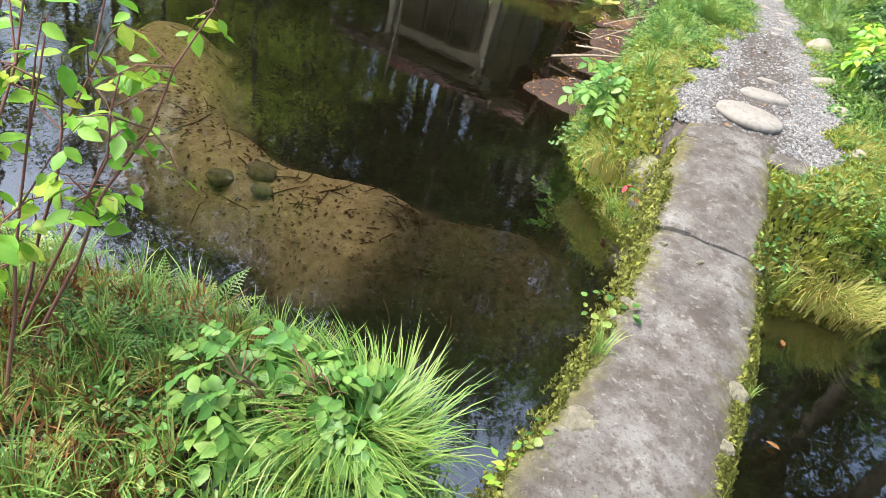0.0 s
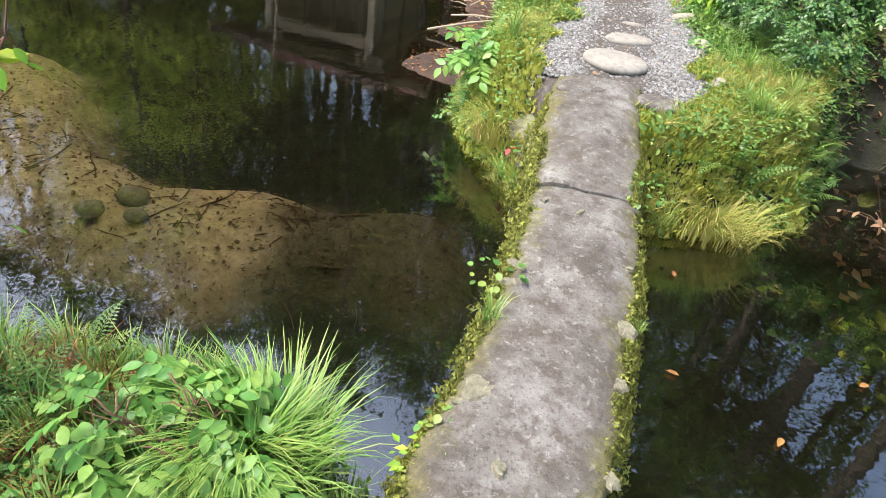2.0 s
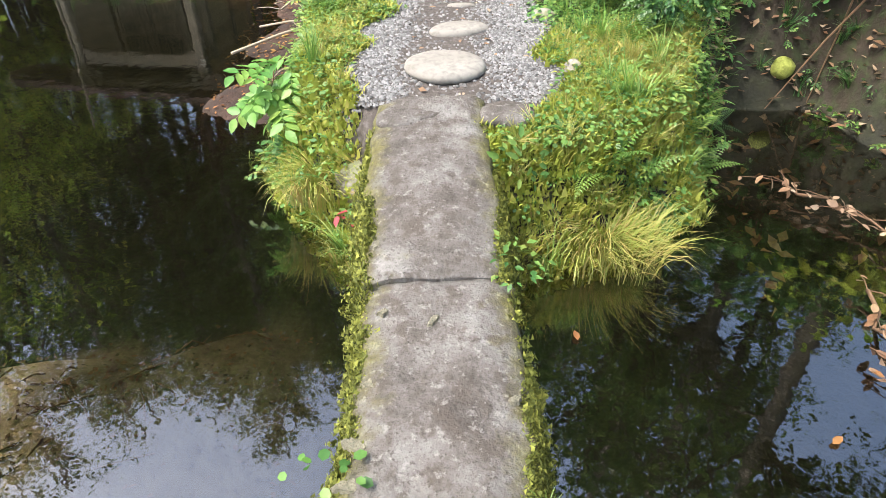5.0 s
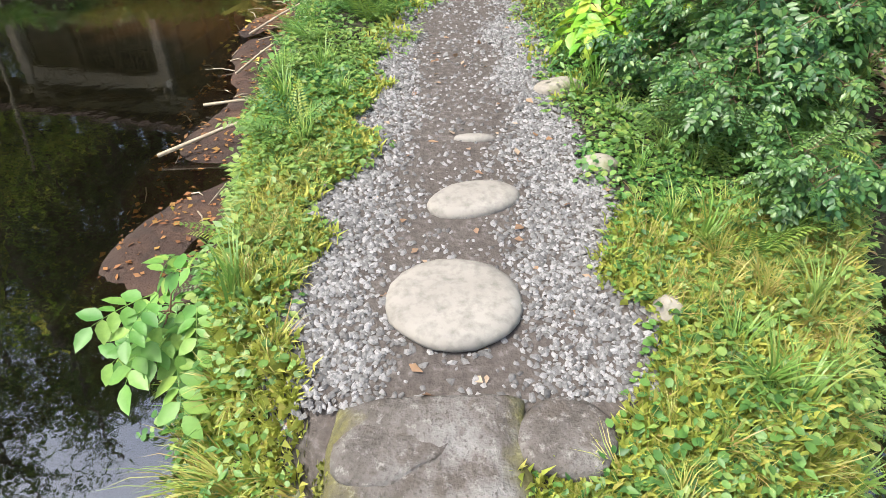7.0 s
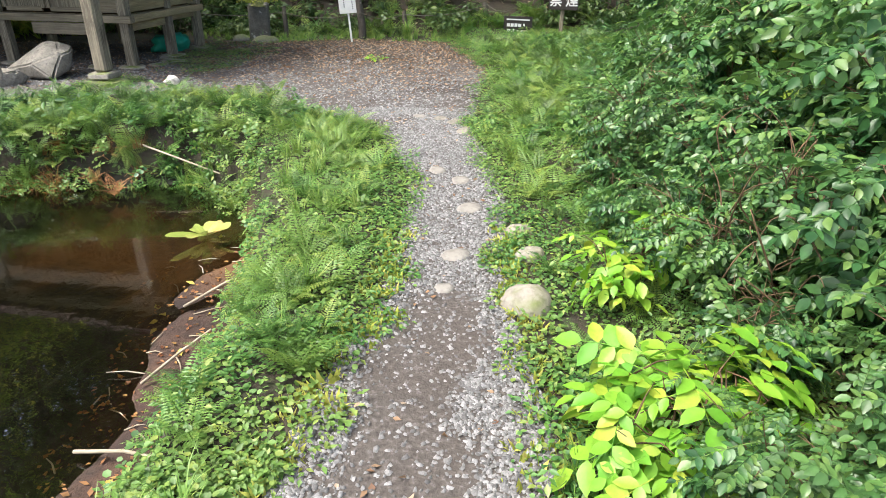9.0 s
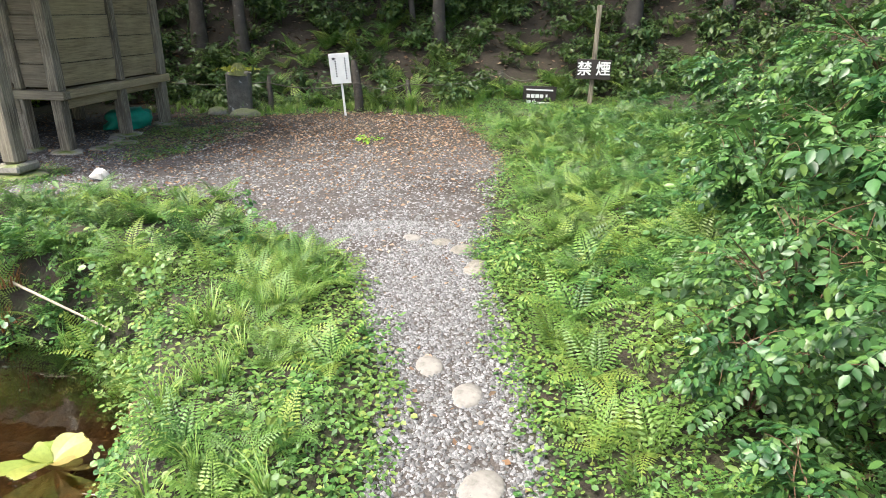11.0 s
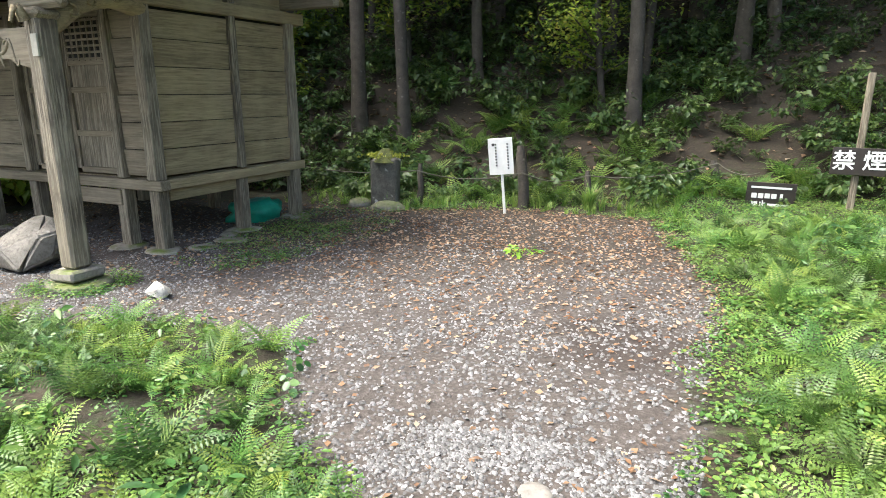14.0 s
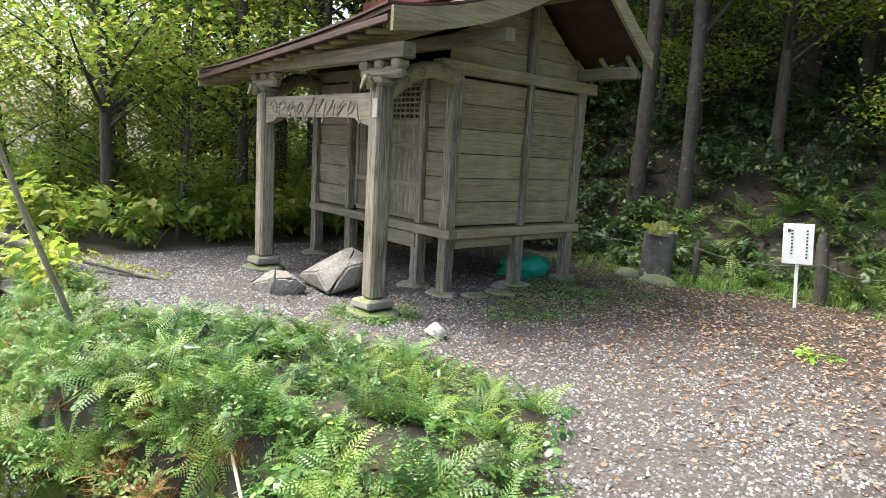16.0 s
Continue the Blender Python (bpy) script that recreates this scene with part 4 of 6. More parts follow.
for i, (x, y, s) in enumerate([(2.0, 5.25, 0.6), (2.3, 5.75, 0.7), (2.5, 6.5, 0.75), (2.4, 7.5, 0.75), (2.5, 8.2, 0.85), (2.6, 5.7, 1.0), (2.9, 6.6, 1.2), (2.4, 6.9, 0.9), (3.3, 7.4, 1.4), (2.8, 8.2, 1.2), (3.6, 8.6, 1.6), (3.2, 9.6, 1.4), (2.6, 9.3, 0.9), (4.1, 10.0, 1.7), (3.7, 5.9, 1.4), (4.6, 8.0, 1.9), (4.4, 11.4, 1.5), (5.2, 9.6, 2.0), (3.9, 12.6, 1.2), (5.0, 13.0, 1.6), (4.8, 14.8, 1.5), (5.8, 11.6, 2.0), (3.4, 4.6, 0.9), (2.0, 5.4, 0.7), (1.95, 6.35, 0.7), (2.0, 7.0, 0.75), (1.9, 7.8, 0.65), (2.45, 7.6, 1.0), (2.05, 8.6, 0.75), (2.5, 6.2, 1.0), (3.0, 7.2, 1.25), (2.35, 8.9, 0.95), (2.9, 10.4, 1.0), (3.5, 11.2, 1.2), (1.6, 4.95, 0.5), (1.55, 5.45, 0.5), (1.85, 5.0, 0.6), (1.75, 5.65, 0.6), (1.75, 4.5, 0.45)]):
    if i < 3:
        WILD = [bush("wild_bush", BUSH[i], x, y, s, M_BUSH, "dense dark green wild bush on the slope", "bush", 50 * i)] + (WILD if i else [])
    else:
        ob = copy_thing(WILD[i % 3], Matrix.Identity(4))
        ob.matrix_basis = pose(x, y, spot(x, y) - 0.01, 0, 0, 50 * i) @ Matrix.Diagonal((s, s, s, 1))
sow("slope_weeds", WEED, np.concatenate([scatter(760, 1.6, 5.0, 4.8, 15.6, verge(1.2, 5)), scatter(220, 4.0, 7.0, 13.5, 18.2, verge(0.8, 9)), scatter(80, -6.5, 0.0, 10.0, 12.2, verge(0.15, 1.8, -0.05))]), (0.6, 1.3), M_BUSH, "dark green mixed weeds on the slope", "ground plants", 0.25)

# broad bog plant in the shallows
def bog_leaves():
    """Long broad leaves that arch outwards and droop."""
    bits = []
    for i in range(9):
        t = np.linspace(0, 1, 8)
        L, bend = r3.uniform(0.22, 0.38), r3.uniform(1.1, 2.1)
        y, z = L * np.sin(t * bend) / bend * 1.5, L * (1 - np.cos(t * bend * 1.1)) * -0.35 + L * t * 0.75
        w = 0.075 * np.sin(np.clip(t * 1.02, 0, 1) * math.pi) ** 0.7 * r3.uniform(0.6, 1.1) + 0.006
        V = np.concatenate([np.stack([-w, y, z + 0.25 * w], -1), np.stack([0 * w, y, z], -1), np.stack([w, y, z + 0.25 * w], -1)])
        F = [(a + j, a + j + 1, a + 9 + j) for a in (0, 8) for j in range(7)] + [(a + j, a + 9 + j, a + 8 + j) for a in (0, 8) for j in range(7)]
        bits.append(strew((V, np.array(F)), [(0, 0, 0)], [i * 0.7 + r3.uniform(-0.2, 0.2)], [r3.uniform(-0.2, 0.3)], [r3.uniform(-0.3, 0.3)], 1.0))
    return join(*bits)


plant("bog_plant", bog_leaves(), -1.02, 9.15, 0.72, M_STRAW, "wilting broad-leaved yellow-green bog plant in the shallows", "plant", z=-0.46)


# ---- fallen leaves ----
def litter(name, P, size, mat, label):
    n = len(P)
    V, F = strew(LEAF, P + (0, 0, 0.008), rng.uniform(0, 6.28, n), rng.normal(0, 0.25, n), rng.normal(0, 0.35, n), np.stack([rng.uniform(*size, n) * 1.2, rng.uniform(*size, n), rng.uniform(*size, n)], -1))
    return tagged(soup(name, V, F, mat), label, "fallen leaves", kind="stuff")


inside = lambda X, Y: (far_from(CLEAR, X, Y) < 0.1) & (rng.uniform(0, 1, len(X)) < np.clip(0.12 + 0.88 * smooth(11.5, 15.5, Y), 0, 1) * (0.3 + 0.7 * smooth(-4.5, -2.2, X)))
litter("fallen_leaves", scatter(24000, -7.0, 1.7, 10.6, 17.4, inside), (0.025, 0.062), M_DEAD, "dry brown fallen leaves over the clearing")
litter("path_leaves", scatter(260, 0.0, 1.3, 3.6, 11.0, lambda X, Y: far_from(CLEAR, X, Y) < 0.05), (0.02, 0.05), M_DEAD, "scattered dry leaves on the gravel path")
plant("leafy_tuft", clump(OVAL, 40, 0.07, 0.12, 0.16, r3), -0.05, 14.8, 1.0, M_LIME, "small bright green leafy tuft on the clearing", "plant")
bush("broad_bush", shrub(OVAL, 8, 150, 0.17, 0.55, 0.5, r3, False, True), 3.05, 5.15, 1.0, M_BUSH, "long-leaved dark green bush beside the pool")
for i, (x, y, s) in enumerate(((-2.1, 9.95, 0.9), (-2.45, 10.3, 0.7), (-2.75, 10.35, 0.8))):
    plant("rusty_fern", FERNS[i % 3], x, y, s * 0.62, M_RUST, "withered orange-brown fern at the water's edge", "fern", 40 * i, z=-0.42)
vines = []
for _ in range(60):
    p = np.array([2.2, 6.75, 0.25]) + rng.normal(0, 1, 3) * (0.16, 0.30, 0.10)
    d = rng.normal(0, 1, 3) * (0.14, 0.2, 0.14)
    q = p + d + (0, 0, 0.15)
    m_ = (p + q) / 2 + rng.normal(0, 0.12, 3) + (0, 0, 0.12)
    u = np.linspace(0, 1, 7)[:, None]
    vines.append(tube((1 - u) ** 2 * p + 2 * u * (1 - u) * m_ + u * u * q + (0, 0, 0.25), [0.0035, 0.0035, 0.0035, 0.003, 0.003, 0.002, 0.0015], 4))
V, F = join(*vines)
tagged(soup("dry_vines", V, F, M_TWIG), "tangle of dry reddish-brown vines among the bushes", "vines", kind="stuff")

sow("bank_ferns", FERNS, scatter(300, -7.0, -0.8, 9.7, 11.2, lambda X, Y: np.abs(far_from(POND, X, Y) - 0.1) < 0.2), (0.5, 0.9), M_FERN, "ferns hanging over the pond bank", "ferns", 0.6)
sow("bank_dead_growth", [tuft(30, 0.2, 0.006, (1.0, 2.8), 0.10, r2, 3)], scatter(200, -5.5, -2.0, 9.7, 10.9, lambda X, Y: np.abs(far_from(POND, X, Y) - 0.08) < 0.14), (0.7, 1.3), M_RUST, "withered brown growth on the pond bank", "dry plants", 0.5)
def blot_bm(sx, sy, seed):
    """A thin crust with a lobed, ragged outline."""
    bm = bmesh.new()
    c = bm.verts.new((0, 0, 0.003))
    rim = []
    for k in range(28):
        a = 2 * math.pi * k / 28
        q = 1 + 0.55 * noise.noise((math.cos(a) * 1.6, math.sin(a) * 1.6, seed)) + 0.3 * noise.noise((math.cos(a) * 5, math.sin(a) * 5, seed))
        rim.append((bm.verts.new((sx * q * 0.75 * math.cos(a), sy * q * 0.75 * math.sin(a), 0.0025)), bm.verts.new((sx * q * math.cos(a), sy * q * math.sin(a), -0.012))))
    for p, q in zip(rim, rim[1:] + rim[:1]):
        bm.faces.new((c, p[0], q[0]))
        bm.faces.new((p[0], p[1], q[1], q[0]))
    return bm


for i, (x, y, sx, sy) in enumerate(((0.19, 1.62, 0.055, 0.05), (0.645, 2.03, 0.038, 0.055), (0.235, 2.24, 0.020, 0.04), (0.225, 2.13, 0.018, 0.045), (0.60, 1.45, 0.04, 0.03), (0.63, 1.78, 0.03, 0.03), (0.27, 2.42, 0.02, 0.02), (0.30, 2.68, 0.02, 0.014), (0.45, 2.63, 0.025, 0.014), (0.66, 2.35, 0.014, 0.02), (0.29, 1.36, 0.03, 0.025), (0.27, 2.98, 0.02, 0.025))):
    z0_, z1_, y0_, y1_ = (-0.29, -0.085, 0.75, 2.81) if y < 2.81 else (-0.079, 0.09, 2.813, 3.86)
    zt = np.interp(y, (y0_, y1_), (z0_, z1_)) - 0.035 * abs(2 * (x - np.interp(y, *BL)) / (np.interp(y, *BR) - np.interp(y, *BL)) - 1) ** 4
    ob = part("lichen_patch", blot_bm(sx, sy, 140 + i), M_LICHEN, bridge, "pale cream lichen patch")
    ob.matrix_basis = pose(x, y, zt + 0.006, 0, 0, 30 * i)
ob = part("end_stone", rock_bm(0.15, 0.09, 0.05, 171, 0.2, 3, 0.5), M_SLAB, bridge, "rounded stone at the slab's end")
ob.matrix_basis = pose(0.40, 3.74, 0.052, 0, 0, 12)
ob = part("end_stone", rock_bm(0.13, 0.12, 0.05, 172, 0.2, 3, 0.4), M_SLAB, bridge, "flat brown stone at the slab's end")
ob.matrix_basis = pose(0.82, 3.76, 0.045, 0, 0, 30)
for i, (x, y, z, tp, m_, s) in enumerate(((0.17, 2.12, -0.17, COVER[0], M_COVER, 1.0), (0.17, 1.92, -0.19, GRASS[1], M_GRASS, 0.6), (0.12, 1.50, -0.26, COVER[1], M_COVER, 0.9), (0.72, 2.86, -0.09, COVER[2], M_COVER, 1.0), (0.69, 2.05, -0.20, GRASS[1], M_GRASS, 0.35), (0.10, 1.38, -0.30, COVER[2], M_LIME, 0.9))):
    tagged(plant("edge_sprig", tp, x, y, s, m_, "small green sprig growing from the slab edge", "plant", 60 * i, z=z), "small green sprig growing from the slab edge", "plant", kind="stuff")
for i, (x, y) in enumerate(((1.0, 2.9), (0.95, 2.2), (1.3, 2.0), (2.0, 2.7), (1.7, 2.4))):
    V, F = strew(OVAL, [(x, y, WATER + 0.012)], [i * 1.3], [0.05], [0.1], 0.055)
    tagged(soup("floating_leaf", V, F, M_RUST), "brown fallen leaf floating on the pool", "leaf")

def fallen_branch(pts, seed):
    """A dead branch on the water with withered leaves along it."""
    r = np.random.default_rng(seed)
    root = tagged(new("fallen_branch"), "dead branch with withered brown leaves on the pool", "branch")
    P = np.array(pts, float)
    u = np.linspace(0, len(P) - 1, 12)
    L = np.stack([np.interp(u, np.arange(len(P)), P[:, c]) for c in range(3)], -1) + r.normal(0, 0.015, (12, 3))
    bits = [tube(L, np.linspace(0.009, 0.003, 12), 5)]
    A = []
    for p in L:
        for _ in range(2):
            q = p + r.normal(0, 1, 3) * (0.07, 0.07, 0.02) + (0, 0, 0.02)
            bits.append(tube([p, (p + q) / 2 + (0, 0, 0.01), q], [0.003, 0.0025, 0.0015], 4))
            A += [q, p + (q - p) * 0.6]
    soup("stem", *join(*bits), M_TWIG, root, True)
    A = np.array(A)
    n = len(A)
    soup("foliage", *strew(POINTED, A, r.uniform(0, 6.28, n), r.normal(-0.3, 0.5, n), r.normal(0, 0.6, n), r.uniform(0.03, 0.065, n)), M_DEAD, root)


fallen_branch([(2.26, 3.96, -0.44), (2.48, 3.6, -0.42), (2.62, 3.08, -0.46)], 3)
fallen_branch([(2.23, 3.09, -0.47), (2.06, 2.6, -0.46), (2.14, 2.17, -0.47)], 4)

# reddish debris and leaves on the mud beside the path
MUD = [(-0.62, 5.3), (-0.6, 6.2), (-0.7, 7.4), (-0.75, 8.8), (-1.2, 9.2)]
on_mud = lambda X, Y: (line_far(MUD, X, Y) < 0.42) & (far_from(POND, X, Y) < 0.08)
litter("mud_leaves", scatter(1500, -1.5, -0.1, 5.0, 9.6, on_mud), (0.015, 0.05), M_RUST, "rotting reddish-brown leaves on the mud")
litter("yellow_fallen_leaves", scatter(22, -1.3, -0.2, 5.2, 9.4, on_mud), (0.05, 0.08), M_YELLOW, "single yellow leaves on the mud")
mudsticks = []
for p in scatter(60, -1.3, -0.2, 5.2, 9.4, on_mud):
    a, L = rng.uniform(0, 6.28), rng.uniform(0.06, 0.25)
    e = p + (L * math.cos(a), L * math.sin(a), 0.02)
    mudsticks.append(tube([p + (0, 0, 0.004), (p + e) / 2 + (0.01, 0, 0.015), e], [0.005, 0.004, 0.002], 4))
V, F = join(*mudsticks)
tagged(soup("mud_twigs", V, F, M_STICK), "thin pale twigs strewn on the mud", "twigs", kind="stuff")
V, F = strew(OVAL, [(0.10, 3.50, -0.30), (0.12, 3.53, -0.28), (0.08, 3.48, -0.27), (0.13, 3.47, -0.31)], [0.3, 1.5, 3.0, 4.4], [-0.3] * 4, [0.2] * 4, 0.06)
tagged(soup("red_leaves", V, F, plain("red_leaf", (0.30, 0.03, 0.04), 0.6)), "few dark red leaves hanging at the bridge edge", "leaves", kind="stuff")

slope_floor = lambda X, Y: (far_from(POND, X, Y) > -0.25) & (far_from(CLEAR, X, Y) > 0.9)
litter("slope_leaves", scatter(7000, 1.9, 5.0, 2.2, 10.0, lambda X, Y: slope_floor(X, Y) & (far_from(POND, X, Y) > 0.15)), (0.03, 0.09), M_DEAD, "brown fallen leaves under the bushes")
litter("shore_litter", scatter(5200, 2.1, 3.9, 3.6, 6.2, lambda X, Y: far_from(POND, X, Y) > 0.03), (0.03, 0.08), M_DEAD, "brown fallen leaves covering the pool shore")
roots = []
for p in scatter(36, 2.2, 4.2, 3.2, 6.2, slope_floor):
    a, L = rng.uniform(0, 6.28), rng.uniform(0.15, 0.5)
    e = np.array([p[0] + L * math.cos(a), p[1] + L * math.sin(a), 0])
    e[2] = spot(e[0], e[1]) + 0.01
    roots.append(tube([p, (p + e) / 2 + (0.02, 0.01, 0.05), e], [0.007, 0.006, 0.003], 5))
V, F = join(*roots)
tagged(soup("bare_roots", V, F, M_TWIG), "thin brown roots and twigs on the slope", "roots", kind="stuff")
sow("pool_shore_plants", WEED + GRASS, scatter(800, 2.0, 4.8, 2.0, 6.2, lambda X, Y: (far_from(POND, X, Y) > 0.04) & (far_from(POND, X, Y) < 1.5)), (0.4, 0.8), M_BUSH, "sparse dark green plants on the pool shore", "ground plants", 0.3)
# ---- the wooden shrine; its own axes: x along the front to the right, y to the back ----
shrine = tagged(new("wooden_shrine"), "small weathered unpainted wooden shrine with carved porch beam", "shrine")
shrine.matrix_basis = pose(-3.50, 13.97, 0.02, 0, 0, -8.8)
F_, S_, FLOOR, WALL = 2.79, 2.05, 0.72, 2.38
MID, DOOR_R, DOOR_L = 1.12, -0.50, -1.90


def beam(name, sx, sy, sz, at, mat, parent=None, bevel=0.008, rot=(0, 0, 0), label=""):
    return part(name, box_bm(sx, sy, sz, at, bevel, rot), mat, parent or shrine, label)


# floor frame and stilts
for x, y in ((0, 0.02), (0, MID), (0, S_), (-F_, 0.02), (-F_, S_), (DOOR_R + 0.02, 0.02), (DOOR_L, 0.02), (-F_ / 2, S_)):
    beam("stilt", 0.13, 0.13, FLOOR - 0.13, (x - 0.02, y, (FLOOR - 0.13) / 2 + 0.02), M_WOOD_Z)
for i, (x, y) in enumerate(((0, 0.0), (0, MID), (0, S_), (DOOR_R, 0.0), (-F_, 0), (DOOR_L, 0))):
    ob = part("foundation_stone", rock_bm(0.20, 0.17, 0.07, 60 + i, 0.25, 2, 0.3), M_ROCK, shrine, "flat grey foundation stone")
    ob.matrix_basis = pose(x - 0.02, y, 0.0, 0, 0, 30 * i)
beam("floor_beam", F_ + 0.22, 0.12, 0.10, (-F_ / 2, 0.0, FLOOR - 0.06), M_WOOD_X)
beam("floor_beam", 0.12, S_ + 0.16, 0.10, (0.0, S_ / 2 + 0.07, FLOOR - 0.064), M_WOOD_Y)
beam("floor_beam", 0.12, S_ + 0.16, 0.10, (-F_, S_ / 2 + 0.07, FLOOR - 0.064), M_WOOD_Y)
beam("floor_beam", F_ - 0.12, 0.12, 0.10, (-F_ / 2, S_ + 0.02, FLOOR - 0.06), M_WOOD_X)
beam("floor_board", F_ - 0.13, S_ - 0.13, 0.03, (-F_ / 2, S_ / 2 + 0.01, FLOOR - 0.02), M_WOOD_Y)
beam("apron_board", 0.95, 0.03, 0.16, (-0.95, -0.05, FLOOR - 0.20), M_WOOD_X)
beam("apron_board", 0.03, 0.92, 0.12, (-0.03, 0.60, FLOOR - 0.175), M_WOOD_Y)
beam("apron_board", 0.03, 0.82, 0.08, (-0.03, 1.64, FLOOR - 0.155), M_WOOD_Y)
# uprights
for x, y, w in ((0, 0, 0.13), (0, S_, 0.13), (-F_, 0, 0.13), (-F_, S_, 0.13)):
    beam("corner_post", w, w, WALL - FLOOR + 0.02, (x, y, (WALL + FLOOR) / 2), M_WOOD_Z)
beam("wall_post", 0.07, 0.09, WALL - FLOOR, (0.025, MID, (WALL + FLOOR) / 2), M_WOOD_Z)
for x in (DOOR_R + 0.04, DOOR_L - 0.04):
    beam("wall_post", 0.09, 0.10, WALL - FLOOR, (x, -0.005, (WALL + FLOOR) / 2), M_WOOD_Z)


def planks(a, b, rows, z0, z1, axis_y, at, mat):
    """A bay of lapped boards, each board one piece."""
    h = (z1 - z0) / rows
    for i in range(rows):
        lean = 5.0 + 1.2 * math.sin(i * 5.1 + at)
        L = b - a
        if axis_y:
            beam("plank", 0.024, L, h - 0.006, (at - 0.004 * (i % 2), (a + b) / 2, z0 + h * (i + 0.5)), mat, None, 0.003, (0, lean, 0))
        else:
            beam("plank", L, 0.024, h - 0.006, ((a + b) / 2, at + 0.004 * (i % 2), z0 + h * (i + 0.5)), mat, None, 0.003, (lean, 0, 0))


# added sheets behind the boards: shade in the gaps, painted near-black
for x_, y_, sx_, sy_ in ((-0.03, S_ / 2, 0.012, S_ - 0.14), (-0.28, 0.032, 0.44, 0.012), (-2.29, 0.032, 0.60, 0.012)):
    beam("shade_sheet", sx_, sy_, WALL - FLOOR - 0.06, (x_, y_, (WALL + FLOOR) / 2), M_DARK, None, 0)
planks(0.065, MID - 0.03, 6, FLOOR + 0.02, WALL - 0.08, True, -0.005, M_WOOD_Y)
planks(MID + 0.03, S_ - 0.065, 6, FLOOR + 0.02, WALL - 0.08, True, -0.005, M_WOOD_Y)
planks(DOOR_R + 0.09, -0.065, 6, FLOOR + 0.02, WALL - 0.08, False, 0.005, M_WOOD_X)
planks(-F_ + 0.065, DOOR_L - 0.09, 6, FLOOR + 0.02, WALL - 0.08, False, 0.005, M_WOOD_X)
beam("back_wall", F_ - 0.13, 0.03, WALL - FLOOR, (-F_ / 2, S_, (WALL + FLOOR) / 2), M_WOOD_X)
beam("side_wall", 0.03, S_ - 0.13, WALL - FLOOR, (-F_, S_ / 2, (WALL + FLOOR) / 2), M_WOOD_Y)
# tie beams round the top
beam("tie_beam", 0.15, S_ + 0.5, 0.13, (0.0, S_ / 2, WALL + 0.01), M_WOOD_Y)
beam("tie_beam", 0.15, S_ + 0.5, 0.13, (-F_, S_ / 2, WALL + 0.01), M_WOOD_Y)
beam("tie_beam", F_ - 0.16, 0.14, 0.13, (-F_ / 2, 0.0, WALL + 0.01), M_WOOD_X)
beam("tie_beam", F_ - 0.16, 0.14, 0.13, (-F_ / 2, S_, WALL + 0.01), M_WOOD_X)

# roof lines: front slope runs on over the porch
EAVE_F, EAVE_B, OV_R, OV_L = (-1.42, 2.43), (S_ + 0.20, 2.56), 0.80, -F_ - 0.60
RIDGE = (S_ / 2 + 0.1, 3.42)


def roof_z(y):
    if y < RIDGE[0]:
        t = max(0.0, (y - EAVE_F[0]) / (RIDGE[0] - EAVE_F[0]))
        return EAVE_F[1] + (RIDGE[1] - EAVE_F[1]) * (0.27 * t + 0.73 * t ** 2)
    t = (EAVE_B[0] - y) / (EAVE_B[0] - RIDGE[0])
    return EAVE_B[1] + (RIDGE[1] - EAVE_B[1]) * (0.85 * t + 0.15 * t * t)


# gable boards above the tie beam, both ends
for x in (0.0, -F_):
    for i in range(6):
        z0 = WALL + 0.075 + i * 0.2
        gb = bmesh.new()
        cols = []
        for y in np.linspace(-0.06, S_ + 0.06, 44):
            zt = min(z0 + 0.195, roof_z(y) - 0.06)
            if zt > z0 + 0.01:
                cols.append([gb.verts.new(c) for c in ((x - 0.04, y, z0), (x - 0.02, y, z0), (x - 0.028, y, zt), (x - 0.045, y, zt))])
        for p, q in zip(cols[:-1], cols[1:]):
            for j in range(4):
                gb.faces.new((p[j], q[j], q[(j + 1) % 4], p[(j + 1) % 4]))
        if cols:
            gb.faces.new(cols[0]), gb.faces.new(cols[-1][::-1])
            bmesh.ops.recalc_face_normals(gb, faces=gb.faces[:])
            part("gable_plank", gb, M_WOOD_Y, shrine)
    beam("gable_strut", 0.08, 0.10, RIDGE[1] - WALL - 0.25, (x + 0.02, MID, (RIDGE[1] + WALL) / 2 - 0.05), M_WOOD_Z)


def roof_sheet(y0, y1, thick, lift, n=14):
    bm = bmesh.new()
    rows = []
    for i in range(n + 1):
        y = y0 + (y1 - y0) * i / n
        z = roof_z(y) + lift
        rows.append([bm.verts.new((x, y, z + dz + 0.07 * (x - (OV_R + OV_L) / 2) + 0.04 * abs((x - (OV_R + OV_L) / 2) / 1.9) ** 3)) for dz in (0, thick) for x in np.linspace(OV_L, OV_R, 9)])
    for a, b in zip(rows[:-1], rows[1:]):
        for j in range(8):
            bm.faces.new((a[j], b[j], b[j + 1], a[j + 1]))
            bm.faces.new((a[9 + j], a[10 + j], b[10 + j], b[9 + j]))
        bm.faces.new((a[0], a[9], b[9], b[0]))
        bm.faces.new((a[8], b[8], b[17], a[17]))
    for r_ in (rows[0], rows[-1]):
        for j in range(8):
            bm.faces.new((r_[j], r_[j + 1], r_[10 + j], r_[9 + j]))
    bmesh.ops.recalc_face_normals(bm, faces=bm.faces[:])
    return bm


